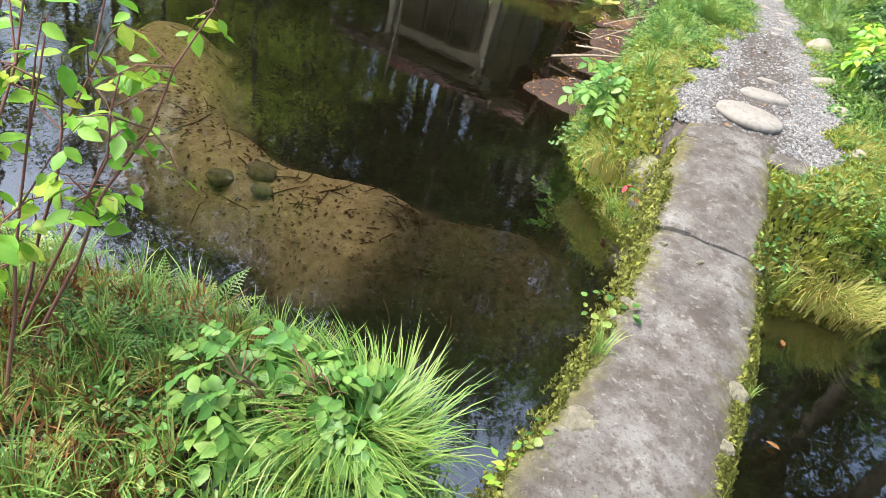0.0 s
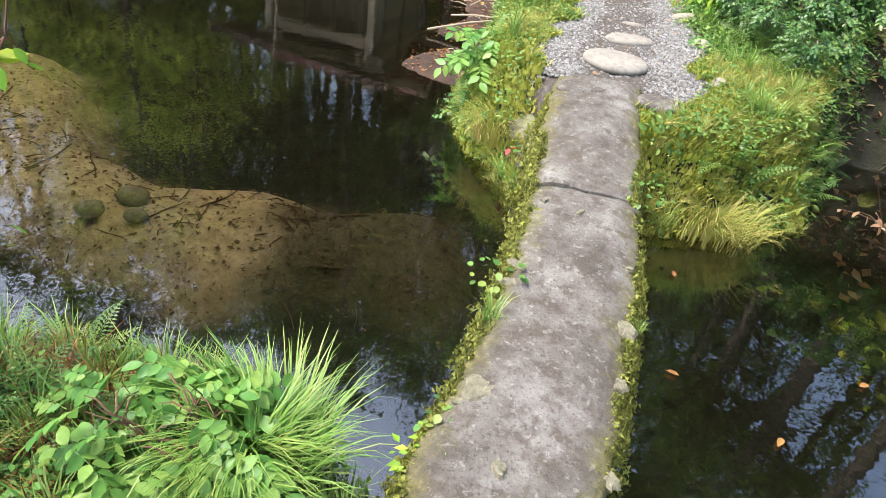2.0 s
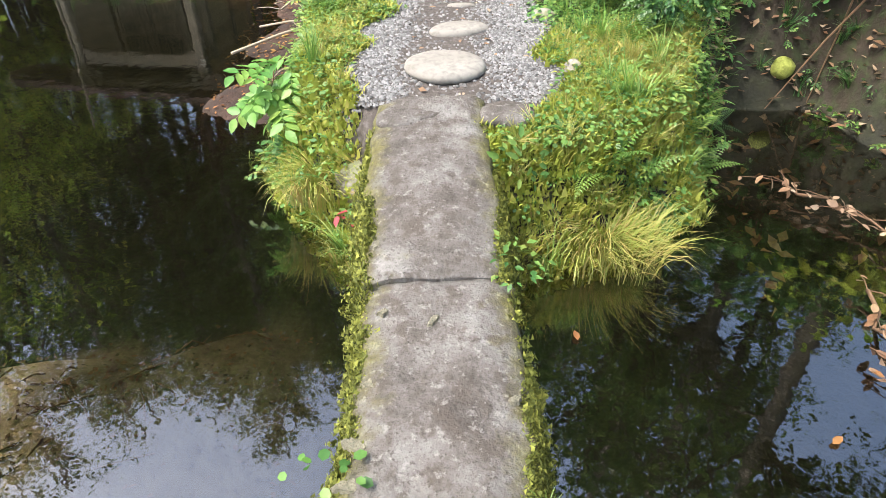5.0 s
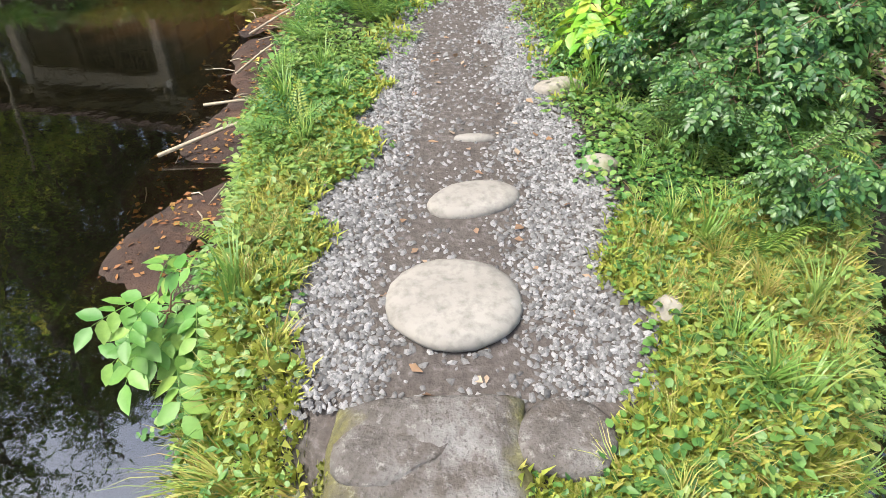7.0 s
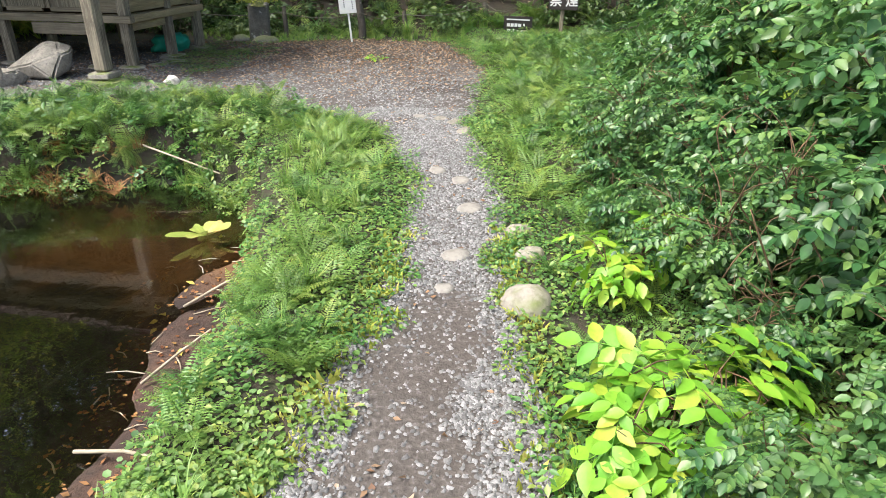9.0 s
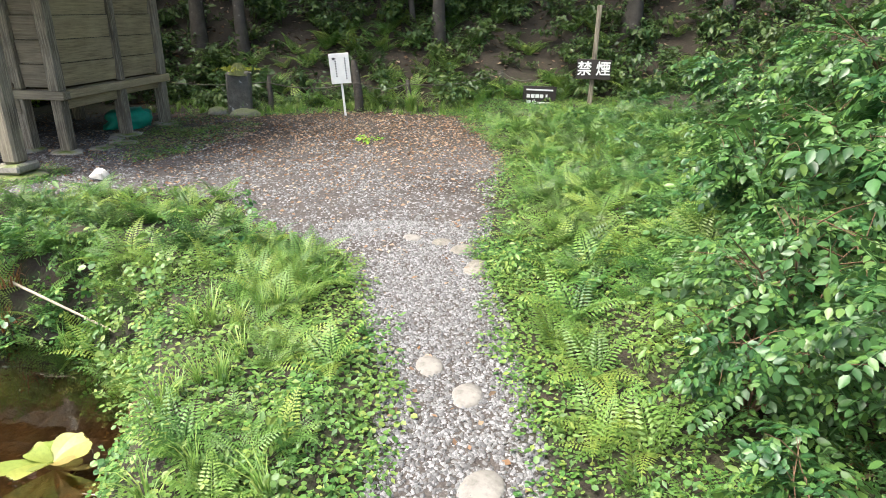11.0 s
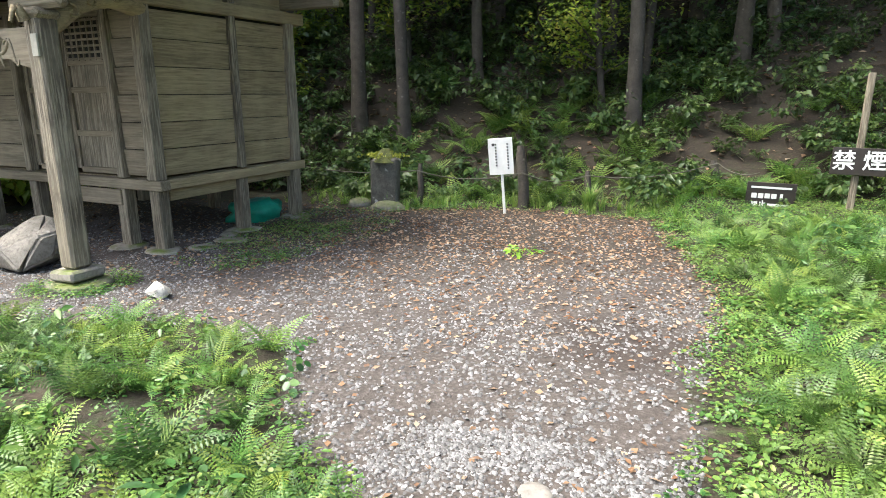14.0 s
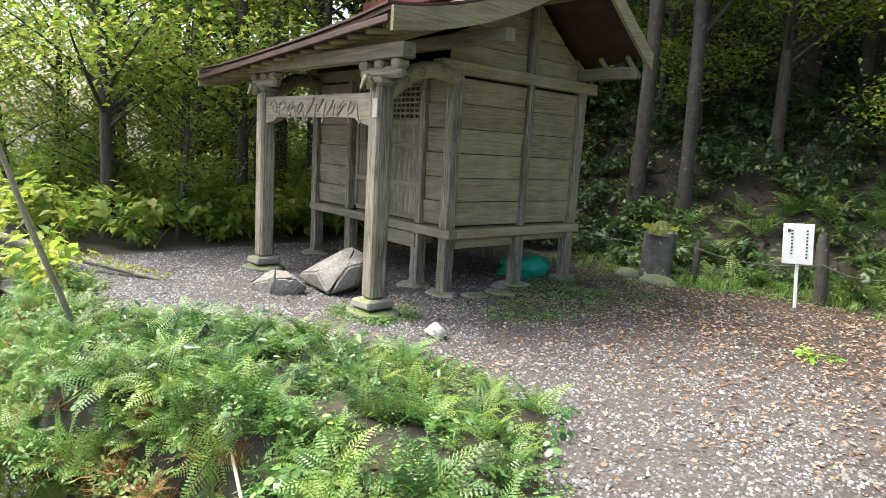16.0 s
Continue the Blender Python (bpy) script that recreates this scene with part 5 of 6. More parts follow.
part("roof_boarding", roof_sheet(EAVE_F[0], RIDGE[0], 0.035, -0.01), M_ROOF, shrine, "dark brown roof boarding")
part("roof_boarding", roof_sheet(RIDGE[0], EAVE_B[0], 0.035, -0.01), M_ROOF, shrine, "dark brown roof boarding")
part("roof_cover", roof_sheet(EAVE_F[0] - 0.03, RIDGE[0], 0.02, 0.030), M_ROOF, shrine, "dark red-brown metal roof covering")
part("roof_cover", roof_sheet(RIDGE[0], EAVE_B[0] + 0.03, 0.02, 0.030), M_ROOF, shrine, "dark red-brown metal roof covering")
beam("ridge_cap", OV_R - OV_L, 0.22, 0.16, ((OV_R + OV_L) / 2, RIDGE[0], RIDGE[1] + 0.12), M_RED)
beam("eave_board", OV_R - OV_L, 0.03, 0.055, ((OV_R + OV_L) / 2, EAVE_F[0] - 0.01, EAVE_F[1] - 0.02), M_ROOF, None, 0.006, (0, -4.0, 0))
for i, x in enumerate(np.linspace(OV_L + 0.1, OV_R - 0.1, 15)):
    V, F = tube([(x, y, roof_z(y) - 0.055 + 0.07 * (x - (OV_R + OV_L) / 2)) for y in np.linspace(EAVE_F[0] + 0.02, 0.1, 6)], [0.032] * 6, 4)
    soup("rafter", V, F, M_WOOD_Y, shrine)
for i, x in enumerate(np.linspace(OV_L + 0.1, OV_R - 0.1, 12)):
    V, F = tube([(x, y, roof_z(y) - 0.055) for y in np.linspace(S_ - 0.1, EAVE_B[0] - 0.02, 4)], [0.032] * 4, 4)
    soup("rafter", V, F, M_WOOD_Y, shrine)


def barge(x, y0, y1, n=12):
    bm = bmesh.new()
    rows = []
    for i in range(n + 1):
        y = y0 + (y1 - y0) * i / n
        z = roof_z(y) + 0.02
        z += 0.07 * (x - (OV_R + OV_L) / 2) + 0.03
        rows.append([bm.verts.new(c) for c in ((x - 0.02, y, z - 0.17), (x + 0.02, y, z - 0.17), (x + 0.02, y, z + 0.02), (x - 0.02, y, z + 0.02))])
    for a, b in zip(rows[:-1], rows[1:]):
        for j in range(4):
            bm.faces.new((a[j], b[j], b[(j + 1) % 4], a[(j + 1) % 4]))
    bm.faces.new(rows[0]), bm.faces.new(rows[-1][::-1])
    bmesh.ops.recalc_face_normals(bm, faces=bm.faces[:])
    return bm


for x in (OV_R + 0.025, OV_L - 0.025):
    part("bargeboard", barge(x, EAVE_F[0], RIDGE[0]), M_WOOD_Y, shrine)
    part("bargeboard", barge(x, RIDGE[0], EAVE_B[0]), M_WOOD_Y, shrine)
for y, z in ((0.0, WALL + 0.2), (S_, WALL + 0.2), (RIDGE[0], RIDGE[1] - 0.16)):
    beam("purlin", OV_R - OV_L - 0.1, 0.12, 0.13, ((OV_R + OV_L) / 2, y, roof_z(y) - 0.15), M_WOOD_X)

# porch posts, plinths, brackets, carved beam
PX, PY = (0.30, -2.05), -1.12
for i, x in enumerate(PX):
    beam("porch_post", 0.175, 0.175, 1.94, (x, PY, 1.12), M_WOOD_Z, None, 0.025)
    ob = part("plinth", box_bm(0.30, 0.30, 0.09, (0, 0, 0), 0.02, (0, 0, 0), 0.02), M_ROCK, shrine, "square stone plinth")
    ob.matrix_basis = pose(x, PY, 0.105)
    ob = part("plinth_base", rock_bm(0.28, 0.25, 0.09, 80 + i, 0.25, 2, 0.3), M_MOSSROCK, shrine, "mossy base stone")
    ob.matrix_basis = pose(x, PY, 0.01)
    beam("capital", 0.22, 0.22, 0.08, (x, PY, 2.11), M_WOOD_X, None, 0.03)
    beam("bracket_arm", 0.62, 0.10, 0.10, (x, PY, 2.19), M_WOOD_X, None, 0.03)
    for dx in (-0.25, 0, 0.25):
        beam("bearing_block", 0.13, 0.13, 0.08, (x + dx, PY, 2.26), M_WOOD_X, None, 0.02)
    for k in (0, 1):
        V, F = tube([(x, PY - 0.12 - 0.10 * t, 2.05 + 0.10 * math.sin(t * 3.3)) for t in np.linspace(0, 1, 6)], np.linspace(0.06, 0.02, 6) * (1 - 0.3 * k), 6)
    soup("carved_nosing", V, F, M_WOOD_Y, shrine, True)
beam("porch_purlin", PX[0] - PX[1] + 0.75, 0.14, 0.13, ((PX[0] + PX[1]) / 2, PY, 2.365), M_WOOD_X)


def carved(x0, x1):
    """The porch beam with raised scrolls along its face and a scalloped lower edge."""
    bm = bmesh.new()
    n = 40
    rings = []
    for i in range(n + 1):
        f = i / n
        x = x0 + (x1 - x0) * f
        e = min(f, 1 - f)
        lo = 1.72 + 0.055 * min(1.0, e / 0.14) + (0.025 if 0.12 < e else 0)
        rings.append([bm.verts.new(c) for c in ((x, PY - 0.045, lo), (x, PY + 0.045, lo), (x, PY + 0.045, 2.02), (x, PY - 0.045, 2.02))])
    for a, b in zip(rings[:-1], rings[1:]):
        for j in range(4):
            bm.faces.new((a[j], b[j], b[(j + 1) % 4], a[(j + 1) % 4]))
    bm.faces.new(rings[0]), bm.faces.new(rings[-1][::-1])
    bmesh.ops.recalc_face_normals(bm, faces=bm.faces[:])
    return bm


cb = part("carved_beam", carved(PX[1] + 0.095, PX[0] - 0.095), M_WOOD_X, shrine, "pale beam carved with scrolls")
for i in range(9):
    cx = PX[1] + 0.30 + i * 0.205
    turn = 1 if i % 2 else -1
    t = np.linspace(0.25, 1, 22)
    pts = [(cx + 0.085 * a * math.cos(turn * (a * 9 + i)), PY - 0.047, 1.905 + 0.085 * a * math.sin(a * 9 + i * 1.3)) for a in t]
    V, F = tube(pts, np.linspace(0.010, 0.016, 22), 5)
    soup("scroll", V, F, M_WOOD_X, cb, True)
    pts = [(cx + 0.06 + 0.10 * a, PY - 0.046, 1.84 + 0.10 * math.sin(a * 4 + i)) for a in np.linspace(0, 1, 8)]
    V, F = tube(pts, np.linspace(0.014, 0.006, 8), 5)
    soup("scroll", V, F, M_WOOD_X, cb, True)
for x in PX:
    pts = [(x * (1 - t) + (0.0 if x > -1 else -F_) * t, PY + (0.0 - PY) * t, 1.98 + 0.30 * t + 0.16 * math.sin(math.pi * t)) for t in np.linspace(0, 1, 12)]
    V, F = tube(pts, [0.085] * 12, 6)
    rb = soup("rainbow_beam", V, F, M_WOOD_Y, shrine, True)
    for k in range(3):
        t0 = 0.2 + 0.22 * k
        c = [p0 + (p1 - p0) * 0.5 for p0, p1 in zip(pts[int(t0 * 11)], pts[int(t0 * 11) + 1])]
        sp = [(c[0] + 0.088, c[1] + 0.06 * a * math.cos(a * 8), c[2] + 0.06 * a * math.sin(a * 8)) for a in np.linspace(0.2, 1, 14)]
        V, F = tube(sp, [0.010] * 14, 4)
        soup("scroll", V, F, M_WOOD_Y, rb, True)
bm = box_bm(0.07, 0.015, 0.16, (PX[0] + 0.06, PY - 0.105, 1.88), 0.002)
part("paper_charm", bm, plain("aged_paper", (0.42, 0.40, 0.33), 0.8), shrine, "small white paper charm")

# double doors: panels below, square lattice above
for x0, x1 in ((DOOR_L + 0.02, (DOOR_L + DOOR_R) / 2 - 0.005), ((DOOR_L + DOOR_R) / 2 + 0.005, DOOR_R - 0.02)):
    w, cx = x1 - x0, (x0 + x1) / 2
    door = part("door", box_bm(w - 0.01, 0.02, WALL - FLOOR - 0.12, (cx, 0.05, (WALL + FLOOR) / 2), 0.003), M_WOOD_Z, shrine, "panelled wooden door with square lattice")
    for z in (FLOOR + 0.05, FLOOR + 0.42, FLOOR + 0.85, FLOOR + 1.12, WALL - 0.09):
        beam("rail", w - 0.12, 0.035, 0.06, (cx, 0.035, z), M_WOOD_X, door, 0.004)
    for x in (x0 + 0.035, x1 - 0.035):
        beam("stile", 0.06, 0.036, WALL - FLOOR - 0.12, (x, 0.033, (WALL + FLOOR) / 2), M_WOOD_Z, door, 0.004)
    # dark sheet added for the shade seen between the lattice bars
    beam("lattice_shade", w - 0.13, 0.012, 0.38, (cx, 0.030, WALL - 0.33), M_DARK, door, 0)
    for k in range(7):
        beam("lattice_bar", 0.022, 0.02, 0.40, (x0 + 0.08 + k * (w - 0.16) / 6, 0.018, WALL - 0.33), M_WOOD_Z, door, 0.002)
        beam("lattice_bar", w - 0.12, 0.016, 0.022, (cx, 0.016, WALL - 0.51 + k * 0.06), M_WOOD_X, door, 0.002)

# rocks that serve as steps, and what lies under the floor
ob = part("step_rock", hull_bm(0.43, 0.32, 0.25, 12, 26, 0.02), M_BOULDER)
ob.matrix_basis = pose(-4.38, 13.2, 0.22, 4, 0, -20)
tagged(ob, "large angular grey rock used as a step", "rock")
ob = part("step_rock", hull_bm(0.28, 0.19, 0.14, 8, 22, 0.015), M_BOULDER)
ob.matrix_basis = pose(-4.55, 12.62, 0.09, 0, 0, 15)
tagged(ob, "low angular grey rock used as a step", "rock")
bm = rock_bm(0.34, 0.20, 0.15, 97, 0.5, 3)
ob = part("green_sheet", bm, M_GREEN_TARP)
ob.matrix_basis = pose(-3.55, 15.65, 0.13, 0, 0, 60)
tagged(ob, "crumpled green plastic sheet under the shrine floor", "plastic sheet")
for i, (x, y, s) in enumerate(((-3.15, 14.55, 0.20), (-3.25, 14.2, 0.16), (-3.1, 15.9, 0.18), (-3.35, 14.8, 0.14))):
    stone("flat_stone", x, y, s, s * 0.7, 0.05, M_ROCK, "flat grey stone beside the shrine", 100 + i, 40 * i, 0.3, 0.2, 0.3, 2)


# ---- signs, rope fence, stone post ----
def board_text(words, size, at, parent, mat=M_WHITE):
    cu = bpy.data.curves.new("lettering", "FONT")
    cu.body, cu.size, cu.align_x, cu.align_y, cu.extrude, cu.offset = words, size, "CENTER", "CENTER", 0.001, 0.004
    tmp = bpy.data.objects.new("lettering", cu)
    scene.collection.objects.link(tmp)
    bpy.context.view_layer.update()
    me = bpy.data.meshes.new_from_object(tmp.evaluated_get(bpy.context.evaluated_depsgraph_get()))
    bpy.data.objects.remove(tmp)
    me.materials.clear()
    me.materials.append(mat)
    ob = new("lettering", me)
    ob.parent = parent
    ob.matrix_basis = pose(*at, 90, 0, 0)
    return ob


ns = tagged(new("no_smoking_sign"), "dark board with two white characters on a wooden stake", "sign")
ns.matrix_basis = pose(3.33, 17.2, spot(3.33, 17.2) - 0.12, 0, 0, -4)
part("stake", box_bm(0.07, 0.06, 1.75, (0, 0.06, 0.80), 0.008, (0, 1, 0)), M_WOOD_Z, ns)
part("board", box_bm(0.55, 0.025, 0.31, (0, 0.01, 0.70), 0.004, (0, 1.5, 0)), M_BLACK, ns)
board_text("禁 煙", 0.235, (0.0, -0.006, 0.70), ns)
vs = tagged(new("dark_notice_board"), "low dark notice board with white lettering", "sign")
vs.matrix_basis = pose(2.52, 17.5, spot(2.45, 17.5) - 0.2, 0, 0, 4)
part("board", box_bm(0.56, 0.03, 0.34, (0, 0, 0.32), 0.004, (0, 2.5, 0)), M_BLACK, vs)
for x in (-0.2, 0.2):
    part("leg", box_bm(0.04, 0.04, 0.5, (x, 0.04, 0.2), 0.004), M_WOOD_Z, vs)
part("text_bar", box_bm(0.46, 0.004, 0.025, (0, -0.019, 0.43), 0, (0, 2.5, 0)), M_WHITE, vs)
for x0, w, z in ((-0.19, 0.06, 0.335), (-0.115, 0.06, 0.33), (-0.04, 0.06, 0.33), (0.035, 0.06, 0.325), (0.12, 0.03, 0.325), (-0.18, 0.07, 0.23)):
    part("text_bar", box_bm(w, 0.004, 0.06, (x0, -0.019, z), 0, (0, 2.5, 0)), M_WHITE, vs)
board_text("止", 0.085, (-0.09, -0.018, 0.225), vs)
part("text_bar", box_bm(0.24, 0.004, 0.03, (0.09, -0.019, 0.215), 0, (0, 2.5, 0)), M_WHITE, vs)
ws = tagged(new("white_notice_sign"), "white metal notice on a thin leaning white post", "sign")
ws.matrix_basis = pose(-0.66, 16.85, spot(-0.70, 16.85) - 0.06, 0, -4.5, 5)
part("post", box_bm(0.035, 0.02, 0.66, (0, 0.02, 0.30), 0.003), M_WHITE, ws)
part("board", box_bm(0.31, 0.008, 0.46, (0, 0, 0.80), 0.003), M_WHITE, ws)
for k, (x, h) in enumerate(((0.09, 0.34), (-0.06, 0.30))):
    n_ = 9 if k == 0 else 8
    for i in range(n_):
        part("text_bar", box_bm(0.020, 0.003, 0.018, (x, -0.006, 0.97 - i * h / n_ - 0.02), 0), M_INK, ws)
part("text_bar", box_bm(0.035, 0.003, 0.035, (-0.09, -0.0065, 0.95), 0), M_INK, ws)

mon = tagged(new("stone_marker"), "short lichen-spotted stone marker with mossy pointed cap", "stone marker")
mon.matrix_basis = pose(-2.42, 17.1, spot(-2.42, 17.1), 0, 2, 10)
part("shaft", box_bm(0.37, 0.26, 0.72, (0, 0, 0.30), 0.03, (0, 0, 0), 0.03), rocky("lichen_stone_marker", (0.07, 0.065, 0.055), (0.17, 0.16, 0.14), (0.55, 0.54, 0.50), 7.0), mon)
bm = bmesh.new()
bmesh.ops.create_cone(bm, cap_ends=True, segments=8, radius1=0.20, radius2=0.06, depth=0.18)
bm.transform(pose(0, 0, 0.70))
part("cap", bm, rocky("cap_moss", (0.045, 0.055, 0.014), (0.12, 0.135, 0.03), (0.20, 0.20, 0.07), 16.0, bumpy=0.9), mon, "mossy pointed cap")
stone("mossy_rock", -2.25, 16.8, 0.26, 0.14, 0.12, M_MOSSROCK, "low mossy rock before the stone marker", 120, 10, 0.4)
stone("mossy_rock", -2.75, 16.95, 0.18, 0.14, 0.12, M_MOSSROCK, "low mossy rock before the stone marker", 121, 60, 0.4)
for i, (x, y, h, rad) in enumerate(((-2.0, 17.3, 0.62, 0.045), (-0.52, 17.35, 0.86, 0.075), (0.28, 17.75, 0.5, 0.05), (1.95, 18.1, 0.48, 0.06), (-4.6, 18.0, 0.6, 0.05))):
    V, F = tube([(0.02 * math.sin(k), 0.015 * k, h * k / 5) for k in range(6)], [rad, rad, rad * 0.96, rad * 0.95, rad * 0.9, rad * 0.6], 9)
    ob = soup("fence_stake", V - (0, 0, 0.03), F, M_BARK2, None, True)
    ob.matrix_basis = pose(x, y, spot(x, y), 0, 3 * (-1) ** i, 0)
    tagged(ob, "weathered round wooden fence stake", "fence stake", "rope fence")
stops = [(-4.6, 18.0, 0.50), (-2.0, 17.3, 0.50), (-0.52, 17.35, 0.48), (0.28, 17.75, 0.42), (1.95, 18.1, 0.42), (2.45, 17.55, 0.44)]
pts = []
for (ax, ay, ah), (bx, by, bh) in zip(stops[:-1], stops[1:]):
    za, zb = spot(ax, ay) + ah, spot(bx, by) + bh
    pts += [(ax + (bx - ax) * t, ay + (by - ay) * t - 0.05, za + (zb - za) * t - 0.10 * 4 * t * (1 - t)) for t in np.linspace(0, 1, 9)[:-1]]
V, F = tube(pts, [0.008] * len(pts), 5)
tagged(soup("fence_rope", V, F, M_ROPE, None, True), "slack grey rope strung between the stakes", "rope")


# ---- trees ----
def tree(name, trunk, crowns, leaf, count, bark, leaves, label, seed, limbs=9, spread=1.0):
    """trunk: (points, radii); crowns: rows of (x, y, z, wide, high) where leaf clusters gather."""
    r = np.random.default_rng(seed)
    root = tagged(new(name), label, "tree")
    P, Rr = np.array(trunk[0], float), np.array(trunk[1], float)
    t = np.linspace(0, 1, len(P))
    tt = np.linspace(0, 1, 14)
    Q = np.stack([np.interp(tt, t, P[:, c]) for c in range(3)], -1)
    Q[:, :2] += 0.05 * Rr[0] / 0.1 * np.stack([np.sin(tt * 7 + seed), np.cos(tt * 6 + seed)], -1) * tt[:, None]
    q = np.interp(tt, t, Rr)
    q[0] *= 1.35
    bits = [tube(Q, q, 10)]
    spots = []
    for k, (cx, cy, cz, w, h) in enumerate(crowns):
        for _ in range(limbs):
            a, e = r.uniform(0, 6.28), r.uniform(-0.6, 0.8)
            tip = np.array([cx + w * math.cos(a) * r.uniform(0.6, 1), cy + w * math.sin(a) * r.uniform(0.6, 1), cz + h * e])
            s = np.clip((tip[2] - 0.25 * np.hypot(tip[0] - cx, tip[1] - cy)) / P[-1, 2], 0.15, 0.97)
            b0 = np.array([np.interp(s, tt, Q[:, c]) for c in range(3)])
            rad = np.interp(s, tt, q) * 0.45
            mid = (b0 + tip) / 2 + (0, 0, 0.12 * np.linalg.norm(tip - b0)) + r.normal(0, 0.08, 3)
            u = np.linspace(0, 1, 6)[:, None]
            L = (1 - u) ** 2 * b0 + 2 * u * (1 - u) * mid + u * u * tip
            bits.append(tube(L, np.linspace(rad, 0.006, 6), 5))
            m = count // (limbs * len(crowns))
            uu = r.uniform(0.3, 1.0, m)
            C = np.stack([np.interp(uu, np.linspace(0, 1, 6), L[:, c]) for c in range(3)], -1)
            spots.append(C + r.normal(0, 1, (m, 3)) * np.array([0.34, 0.34, 0.12]) * w * 0.5 * spread * (0.4 + uu[:, None]))
    V, F = join(*bits)
    soup("trunk", V, F, bark, root, True)
    S = np.concatenate(spots)
    n = len(S)
    V, F = strew(LEAF, S, r.uniform(0, 6.28, n), r.normal(-0.2, 0.4, n), r.normal(0, 0.5, n), leaf * r.uniform(0.6, 1.25, n))
    soup("crown", V, F, leaves, root)
    return root


def put(root, x, y, yaw=0.0, lean=0.0, size=1.0, z=None):
    root.matrix_basis = pose(x, y, (spot(x, y) if z is None else z) - 0.05, lean, 0, yaw) @ Matrix.Diagonal((size, size, size, 1))
    return root


T1 = put(tree("forest_tree", ([(0, 0, 0), (0.05, 0, 5), (-0.1, 0.1, 11), (0.1, 0, 17.5)], [0.125, 0.115, 0.08, 0.03]), [(0, 0, 6.0, 1.9, 1.2), (0.1, 0, 9.0, 2.3, 1.6), (0, 0.1, 12.5, 2.2, 1.7), (0, 0, 15.5, 1.5, 1.5)], 0.17, 4600, M_BARK, M_DEEP, "tall grey-barked forest tree", 1), -3.7, 19.1)
T2 = put(tree("forest_tree", ([(0, 0, 0), (-0.1, 0, 5), (0.1, 0, 15)], [0.105, 0.095, 0.03]), [(0, 0, 5.0, 1.8, 0.9), (0, 0.2, 8.5, 2.2, 1.5), (0, 0, 12.0, 2.3, 1.8)], 0.16, 4200, M_BARK2, M_TREE, "slender pale-barked forest tree", 2), -2.95, 19.3, 40)
T3 = put(tree("forest_tree", ([(0, 0, 0), (0, 0, 6), (0.1, 0, 18)], [0.17, 0.15, 0.04]), [(0, 0, 8.0, 2.4, 1.6), (0, 0, 12.0, 2.6, 1.8), (0, 0, 15.5, 1.9, 1.6)], 0.17, 4200, M_BARK2, M_DEEP, "stout brown-barked forest tree", 3), 4.5, 19.5)
more = [(5.4, 12.6, 3), (5.2, 11.0, 1), (6.2, 10.2, 3), (-10.0, 19.0, 3), (-12.5, 22.0, 3), (-15.0, 19.5, 3), (-18.0, 22.5, 3), (-8.0, 25.0, 3), (-11.0, 25.0, 3), (-14.0, 25.0, 3), (-5.5, 25.5, 3), (-17.0, 26.0, 3), (-2.0, 29.0, 3), (-9.5, 16.0, 3), (-13.5, 16.5, 3), (-8.6, 19.6, 1), (-11.0, 18.0, 3), (-17.0, 17.5, 3), (-13.0, 20.0, 1), (-10.5, 21.5, 3), (-16.5, 21.0, 1), (-7.2, 22.5, 3), (-19.5, 19.0, 3), (1.3, 24.2, 2), (-2.9, 24.4, 1), (-1.4, 26.7, 2), (3.0, 23.0, 1), (6.5, 22.0, 1), (-5.6, 22.0, 2), (-7.5, 20.5, 1), (0.3, 21.2, 2), (8.5, 18.5, 3), (7.0, 14.5, 1), (8.0, 11.0, 2), (6.5, 8.0, 1), (8.0, 4.5, 3), (5.5, 26, 2), (-4.5, 28, 1), (-9.5, 24, 2), (9.5, 25, 1), (-7, 29, 3), (2, 30, 1), (12, 16, 1), (11, 8, 1), (7.5, 0.5, 1), (5.5, -3.5, 3), (0.5, -7.0, 1), (-4.0, -6.5, 2), (-9, -5.5, 1), (-15, -5, 3), (-12.5, 22, 1), (-20, 12, 1), (-22, 6, 3), (-23, 0, 1), (-5.5, 24.5, 2), (4.0, 27.5, 1), (-1, 22.8, 1), (-6.0, 19.8, 1), (0.8, 19.6, 2), (2.4, 20.6, 1), (6.2, 19.2, 2), (-8.8, 22.5, 3), (7.8, 24, 1), (0, 28, 3), (-3, 33, 1), (5, 32, 3), (-10, 29, 1), (10, 21, 3), (9, 30, 1), (-13, 26, 3), (-18, 16, 1), (-21, 9, 2), (-24, 3, 1), (-17, 20, 1), (-9, 26.5, 1), (-6.2, 21.4, 3), (-4.2, 23.0, 1), (-2.0, 21.8, 3), (1.8, 22.0, 1), (4.2, 22.4, 3), (-11.5, 14, 2), (-19, 11, 1), (-8.6, 20.4, 3)]
for i, (x, y, k) in enumerate(more):
    src = (T1, T2, T3)[k - 1]
    s = 0.9 + 0.35 * ((i * 37) % 10) / 10
    ob = copy_thing(src, Matrix.Identity(4))
    put(ob, x, y, 67 * i, 2 * ((i * 7) % 3 - 1), s)
